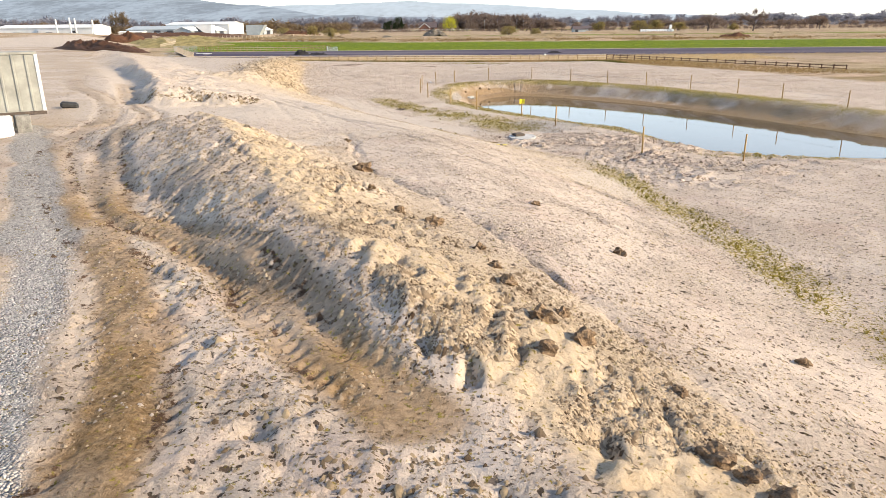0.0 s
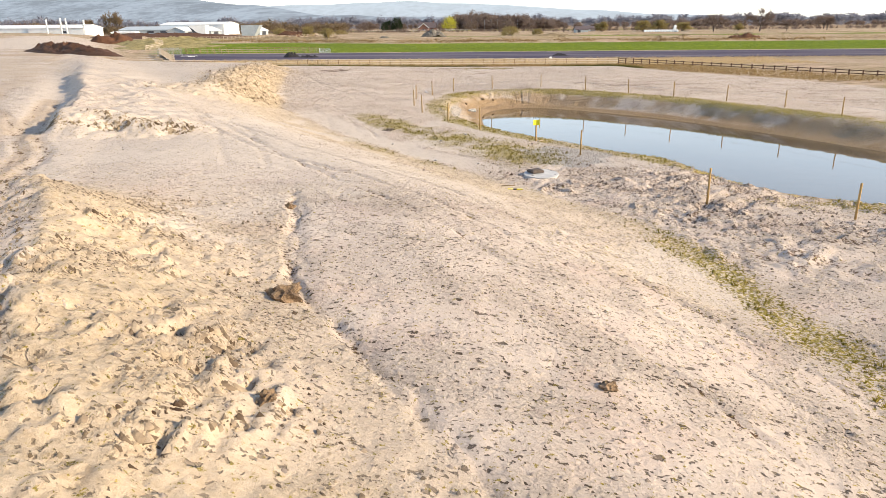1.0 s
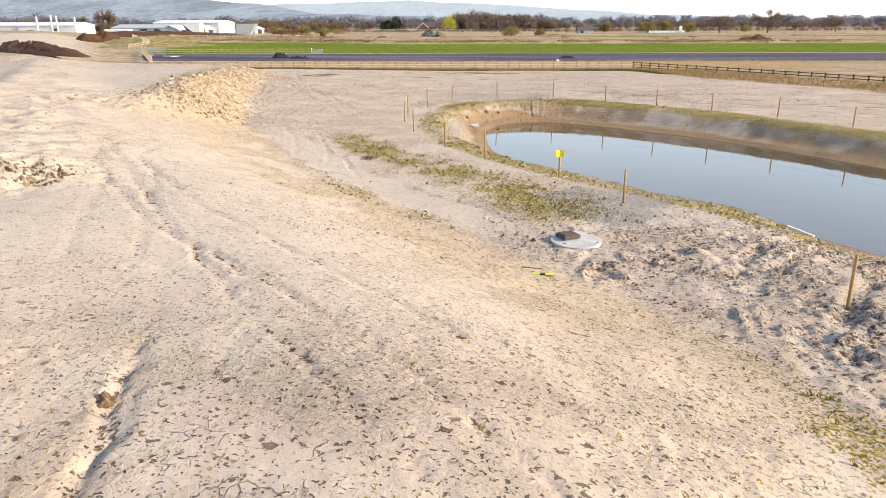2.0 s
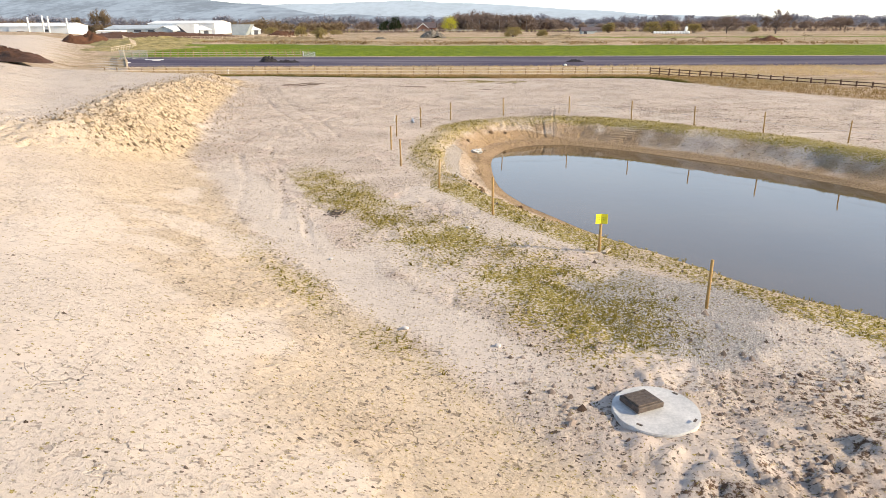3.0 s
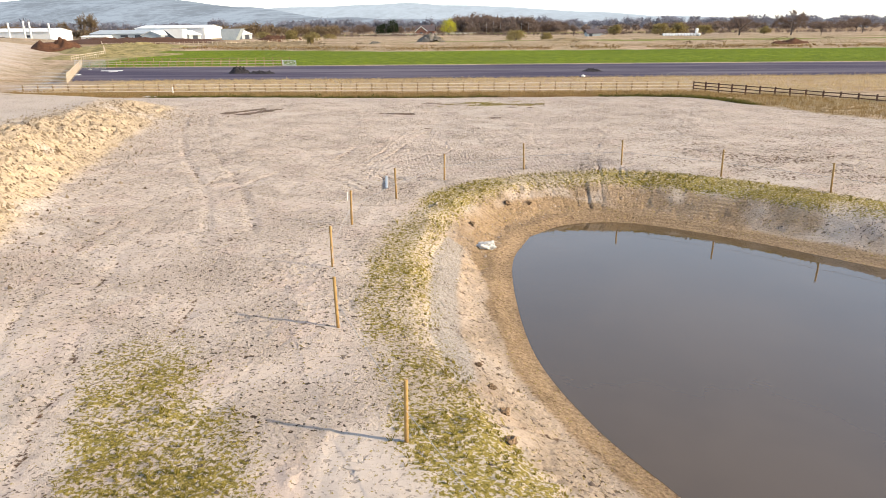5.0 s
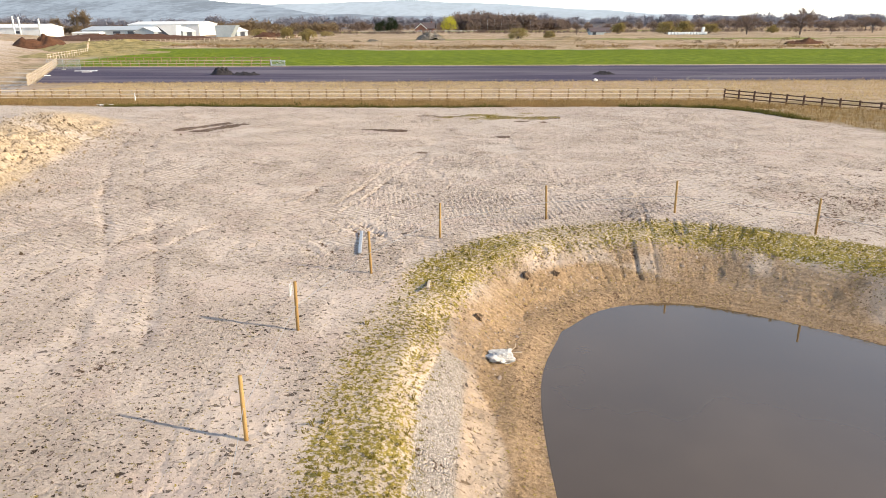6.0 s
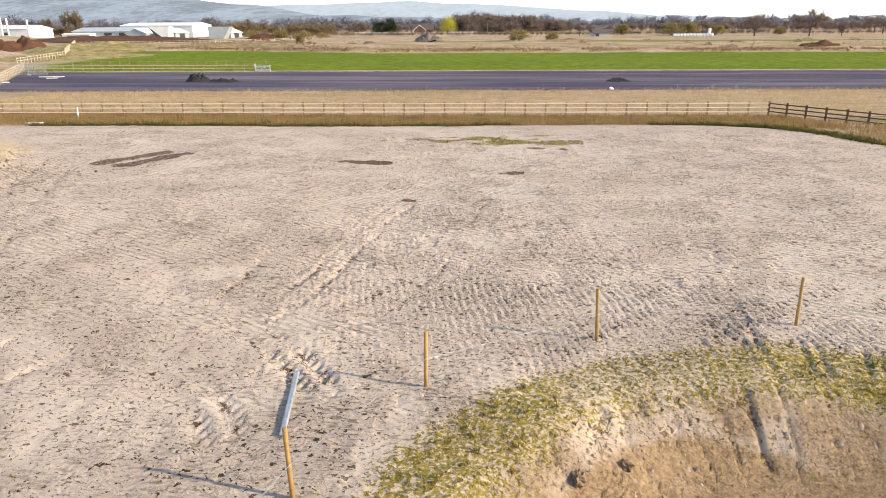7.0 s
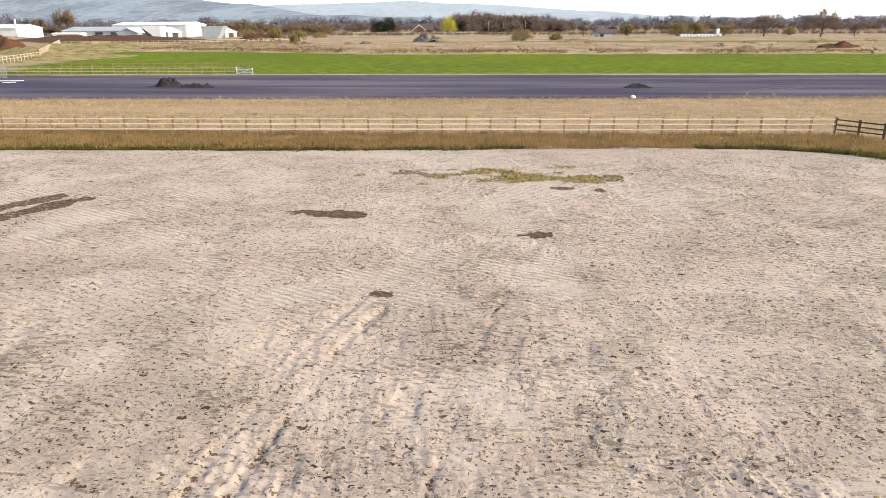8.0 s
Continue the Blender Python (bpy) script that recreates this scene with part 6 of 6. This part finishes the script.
def build_gate():
    ob = empty("field_gate", -44.2, 211.2, -0.95, "pale timber field gate standing part open", "gate", rz=-20)
    for z in (0.15, 0.4, 0.65, 0.9, 1.15):
        part("bar", box(3.4, 0.05, 0.09, pose(1.7, 0, z), 0.008), WHITE, ob)
    for x in (0.05, 3.35):
        part("stile", box(0.1, 0.07, 1.2, pose(x, -0.06, 0.62), 0.008), WHITE, ob)
    part("brace", box(3.5, 0.045, 0.08, pose(1.7, 0.05, 0.65, 0, -16, 0), 0.006), WHITE, ob)
    part("gate_post", box(0.18, 0.18, 1.5, pose(-0.15, 0, 0.6), 0.02), WHITE, ob)


build_gate()


def build_road_litter():
    for x, y, w, d, rz in ((-75.5, 196.4, 4.2, 0.5, 4), (-73.6, 193.4, 1.7, 0.4, 18), (-76.0, 185.0, 1.0, 0.5, 30), (-36.6, 130.6, 1.5, 0.5, -6)):
        b = part("board", box(w, d, 0.12, None, 0.02), WHITE)
        b.matrix_basis = pose(x, y, (ROAD_Z if y > 160 else height(x, y)) + 0.08, 0, 0, rz)
        tagged(b, "pale board dropped beside the new road", "board", "dropped boards")
    bm = bmesh.new()
    bmesh.ops.create_icosphere(bm, subdivisions=3, radius=0.3)
    for v in bm.verts:
        v.co *= 1 + 0.35 * noise.noise(v.co * 3)
        v.co.z *= 0.7
    bag = part("plastic_bag", bm, WHITE)
    bag.matrix_basis = pose(15.9, 170.6, height(15.9, 170.6) + 0.25)
    tagged(bag, "crumpled white plastic bag at the road edge", "bag")
    for k, x in enumerate((30.0, 33.2)):
        bm = bmesh.new()
        pts = curve_pts([(x, 172.6), (x + 0.6, 176), (x + 3.5, 182), (x + 11, 187), (x + 24, 190)], 6)
        rows = []
        for (ax, ay), (bx, by) in zip(pts, pts[1:]):
            l = math.hypot(bx - ax, by - ay)
            nx, ny = -(by - ay) / l * 0.2, (bx - ax) / l * 0.2
            rows.append([bm.verts.new((ax + nx * s, ay + ny * s, ROAD_Z + 0.006)) for s in (-1, 1)])
        for a, b in zip(rows, rows[1:]):
            bm.faces.new((a[0], b[0], b[1], a[1]))
        tagged(part("tyre_mark", bm, MUD_TRACE), "pale dried mud tyre mark on the asphalt", "tyre mark", "tyre marks")


MUD_TRACE = simple("dried_mud_trace", (0.075, 0.066, 0.078), (0.16, 0.14, 0.145), 2.5, 0.95, 0.003)
build_road_litter()
stake = part("marker_stake", rod(0.06, 0.055, 1.25, 8, 0.02), WHITE)
stake.matrix_basis = pose(-37.1, 137.6, height(-37.1, 137.6) - 0.2, 0, 2, 0)
tagged(stake, "white marker stake standing in the verge grass", "stake")


def mesh_panel(x, y, rz):
    ob = empty("mesh_panel", x, y, -0.9, "grey welded mesh site barrier panel on a foot", "barrier", "mesh panels", rz)
    for z in (0.15, 2.0):
        part("tube", box(3.4, 0.04, 0.04, pose(0, 0, z)), GREY_METAL, ob)
    for k in (-1.7, 1.7):
        part("tube", box(0.04, 0.04, 2.0, pose(k, 0, 1.0)), GREY_METAL, ob)
    bm = bmesh.new()
    for k in range(33):
        bm_box(bm, 0.018, 0.012, 1.86, pose(-1.6 + 0.1 * k, 0, 1.07))
    for k in range(6):
        bm_box(bm, 3.36, 0.012, 0.018, pose(0, 0.012, 0.35 + 0.3 * k))
    part("mesh", bm, GREY_METAL, ob)
    part("foot", box(0.7, 0.22, 0.12, pose(-1.7, 0, 0.05), 0.02), CONCRETE, ob)
    return ob


for k in range(2):
    mesh_panel(-84.6 + 3.5 * k, 201.8 - 0.3 * k, -4 + 6 * k)


# ---- buildings ----
CLAD_WHITE = simple("white_cladding", (0.62, 0.63, 0.63), (0.74, 0.75, 0.75), 0.3, 0.6, 0.01)
CLAD_GREY = simple("grey_cladding", (0.30, 0.34, 0.36), (0.42, 0.46, 0.48), 0.3, 0.6, 0.01)
ROOF_GREY = simple("roof_sheeting", (0.34, 0.38, 0.41), (0.46, 0.50, 0.52), 0.2, 0.6, 0.02)
GLASS_DARK = simple("dark_opening", (0.03, 0.035, 0.045), (0.06, 0.065, 0.08), 1, 0.3, 0.001)
BRICK = simple("brick_wall", (0.16, 0.075, 0.055), (0.26, 0.13, 0.095), 1.5, 0.9, 0.01)
TILE = simple("roof_tile", (0.07, 0.055, 0.06), (0.14, 0.11, 0.11), 2, 0.85, 0.02)


def gable_roof(w, d, rise, eave, over=0.5, t=0.25):
    """A pitched roof with its ridge along x, given thickness, eaves at z = eave."""
    bm = bmesh.new()
    pts = [(-d / 2 - over, eave - over * rise / (d / 2)), (0, eave + rise), (d / 2 + over, eave - over * rise / (d / 2))]
    a = [[bm.verts.new((sx * (w / 2 + over), y, z + dz)) for y, z in pts] for sx in (-1, 1) for dz in (0, -t)]
    lt, lb, rt, rb = a
    for k in (0, 1):
        bm.faces.new((lt[k], rt[k], rt[k + 1], lt[k + 1]))
        bm.faces.new((lb[k + 1], rb[k + 1], rb[k], lb[k]))
        bm.faces.new((lt[k + 1], lb[k + 1], lb[k], lt[k]))
        bm.faces.new((rt[k], rb[k], rb[k + 1], rt[k + 1]))
    bm.faces.new((lt[0], lb[0], rb[0], rt[0]))
    bm.faces.new((lt[2], rt[2], rb[2], lb[2]))
    bmesh.ops.recalc_face_normals(bm, faces=bm.faces[:])
    return bm


def gable_walls(w, d, eave, rise):
    bm = bmesh.new()
    prof = [(-d / 2, 0), (d / 2, 0), (d / 2, eave), (0, eave + rise - 0.05), (-d / 2, eave)]
    l, r = ([bm.verts.new((s * w / 2, y, z)) for y, z in prof] for s in (-1, 1))
    bm.faces.new(l[::-1])
    bm.faces.new(r)
    for k in range(5):
        bm.faces.new((l[k], l[(k + 1) % 5], r[(k + 1) % 5], r[k]))
    bmesh.ops.recalc_face_normals(bm, faces=bm.faces[:])
    return bm


def shed(x, y, w, d, eave, rise, label, wall, roof, rz=0.0, openings=(), name="industrial_shed", z=-1.2):
    ob = empty(name, x, y, z, label, "building", rz=rz)
    part("wall", gable_walls(w, d, eave, rise), wall, ob)
    part("roof", gable_roof(w, d, rise, eave + 0.02), roof, ob)
    for ox, ow, oh, oz in openings:
        part("door" if oz == 0 else "window", box(ow, 0.2, oh, pose(ox, -d / 2 - 0.05, oz + oh / 2), 0.03), GLASS_DARK, ob)
    return ob


def build_works():
    x, y = bearing(-0.77, 455)
    shed(x, y, 44, 26, 4.6, 2.2, "low grey-roofed industrial shed with open bays", CLAD_GREY, ROOF_GREY, -3, ((-17, 6, 3.2, 0), (14, 9, 3.6, 0), (2, 5, 1.4, 2.2)))
    x, y = bearing(-0.645, 480)
    shed(x, y, 50, 30, 7.8, 1.8, "large plain white-clad industrial warehouse", CLAD_WHITE, CLAD_WHITE, -3, ((-20, 8, 4.5, 0), (6, 3, 1.2, 4.5), (17, 5, 4, 0)))
    for k, u in enumerate((-0.705, -0.635, -0.505)):
        x, y = bearing(u, 440)
        shed(x, y, 18, 13, 3.6, 2.6, "white gabled works bay", CLAD_GREY, CLAD_WHITE, 87, ((0, 7, 3.0, 0),))
    x, y = bearing(-0.86, 440)
    shed(x, y, 18, 8, 3.0, 0.6, "long low white site cabin", WHITE, WHITE, -2, ((-5, 1.2, 1, 1.1), (0, 1.2, 1, 1.1), (4, 1, 2, 0)), "site_cabin")
    for u0, w, d in ((-1.03, 40, 424), (-1.12, 55, 430)):
        x, y = bearing(u0, d)
        shed(x, y, w, 24, 6.6, 2.0, "white process works with roof plant", CLAD_WHITE, CLAD_WHITE, -2, ((-12, 5, 3.5, 0), (6, 4, 1.5, 3)))
    for u, h in ((-1.05, 13), (-1.035, 12.5), (-0.985, 11.5), (-1.09, 12)):
        x, y = bearing(u, 405)
        ob = empty("flue_stack", x, y, -1.2, "slim pale steel flue on the process works", "chimney")
        part("pipe", rod(0.55, 0.5, h, 12, 0.1), CLAD_WHITE, ob)
        part("base", box(2.4, 2.4, 2.2, pose(0, 0, 1.1), 0.1), CLAD_GREY, ob)
        part("platform", disc(1.2, 0.2, 16, 0.02), GREY_METAL, ob).matrix_basis = pose(0, 0, h * 0.7)
    # wedge-shaped hoppers
    for u, d, w, h, mat, name_label, skew in ((-0.665, 420, 11, 7.2, CLAD_WHITE, "white wedge-shaped aggregate hopper", -1), (-0.525, 410, 14, 7.0, CLAD_GREY, "grey tapering aggregate hopper", 1)):
        x, y = bearing(u, d)
        ob = empty("hopper", x, y, -1.2, name_label, "hopper")
        bm = bmesh.new()
        a = [(-w * 0.15, 0), (w * 0.45, 0), (w * 0.5, h), (-w * 0.62, h)] if skew < 0 else [(-w * 0.4, 0), (w * 0.2, 0), (w * 0.5, h), (-w * 0.42, h)]
        f0, f1 = ([bm.verts.new((px, py, pz)) for px, pz in a] for py in (0, 7))
        bm.faces.new(f0)
        bm.faces.new(f1[::-1])
        for k in range(4):
            bm.faces.new((f0[k], f1[k], f1[(k + 1) % 4], f0[(k + 1) % 4]))
        bmesh.ops.recalc_face_normals(bm, faces=bm.faces[:])
        part("bin", bm, mat, ob)
        if skew < 0:
            # thin dark triangle laid over the slanted front
            bm = bmesh.new()
            bm.faces.new([bm.verts.new(p) for p in ((-w * 0.60, -0.06, h * 0.97), (-w * 0.15, -0.06, 0.1), (w * 0.22, -0.06, 0.1))])
            g = bmesh.ops.extrude_face_region(bm, geom=bm.faces[:])
            bmesh.ops.translate(bm, verts=[v for v in g["geom"] if isinstance(v, bmesh.types.BMVert)], vec=(0, -0.1, 0))
            bmesh.ops.recalc_face_normals(bm, faces=bm.faces[:])
            part("dark_panel", bm, GLASS_DARK, ob, "dark slanted triangular panel on the hopper front")
        for k in (-0.3, 0.35):
            part("leg", box(0.4, 0.4, 3.0, pose(w * k * 0.5, 7.4, 1.5)), GREY_METAL, ob)


build_works()


def build_house():
    x, y = bearing(-0.040, 560)
    ob = shed(x, y, 15, 11, 3.4, 4.0, "brick house with a dark tiled roof and white bargeboards", BRICK, TILE, 0, ((-4.5, 1.6, 1.3, 1.0), (4.5, 1.6, 1.3, 1.0)), "house")
    wing = part("gable_wing", gable_walls(9, 8, 3.0, 3.2), BRICK, ob)
    wing.matrix_basis = pose(-2.5, -7.5, 0, 0, 0, 90)
    r = part("wing_roof", gable_roof(9, 8, 3.2, 3.02), TILE, ob)
    r.matrix_basis = pose(-2.5, -7.5, 0, 0, 0, 90)
    for s in (-1, 1):
        part("bargeboard", box(6.4, 0.25, 0.45, pose(-2.5 + s * 2.2, -12.3, 4.75, 0, s * 38.6, 0)), WHITE, ob, "white painted bargeboard")
    part("window", box(1.8, 0.2, 1.3, pose(-2.5, -12.1, 1.7)), GLASS_DARK, ob)
    part("chimney", box(0.9, 0.7, 2.0, pose(5, 0, 7.6), 0.05), BRICK, ob)
    # low farm sheds
    for u, d, w in ((0.365, 470, 14), (0.36, 420, 8)):
        x, y = bearing(u, d)
        shed(x, y, w, 7, 2.4, 1.4, "low timber field shelter beside bushes", CLAD_GREY, TILE, 6, ((-2, 2, 1.8, 0),), "field_shelter")


build_house()


def build_net_poles():
    for k in range(9):
        x, y = bearing(0.072 + 0.0165 * k, 585)
        ob = empty("net_pole", x, y, -1.2, "slim grey steel pole of the playing field ball net", "pole", "ball net poles")
        part("pole", rod(0.08, 0.06, 9.0 if k % 3 else 9.8, 8, 0.05), GREY_METAL, ob)
        part("base", box(0.6, 0.6, 0.4, pose(0, 0, 0.15), 0.05), CONCRETE, ob)


build_net_poles()


def build_bales():
    film = simple("white_film", (0.62, 0.66, 0.68), (0.80, 0.83, 0.84), 1.5, 0.35, 0.03)
    bm = bmesh.new()
    bmesh.ops.create_cone(bm, cap_ends=True, segments=24, radius1=0.8, radius2=0.8, depth=1.35)
    bmesh.ops.bevel(bm, geom=[e for e in bm.edges if abs(e.verts[0].co.z - e.verts[1].co.z) < 1e-6], offset=0.18, segments=3, affect="EDGES")
    first = tagged(part("wrapped_bale", bm, film), "round hay bale wrapped in white plastic film", "bale", "row of wrapped bales")
    x0, y0 = bearing(0.53, 402)
    first.matrix_basis = pose(x0, y0, height(x0, y0) + 0.75, 90, 0, 8)
    for k in range(1, 12):
        copy_thing(first, pose(x0 + 1.75 * k, y0 + random.uniform(-0.1, 0.1), height(x0, y0) + 0.75, 90, 0, 8 + random.uniform(-5, 5)))
    for k, z in ((10.5, 2.2), (11.4, 0.8), (10.6, 3.4)):
        copy_thing(first, pose(x0 + 1.75 * k, y0 - 0.4, height(x0, y0) + z, 90, 0, 12))


build_bales()
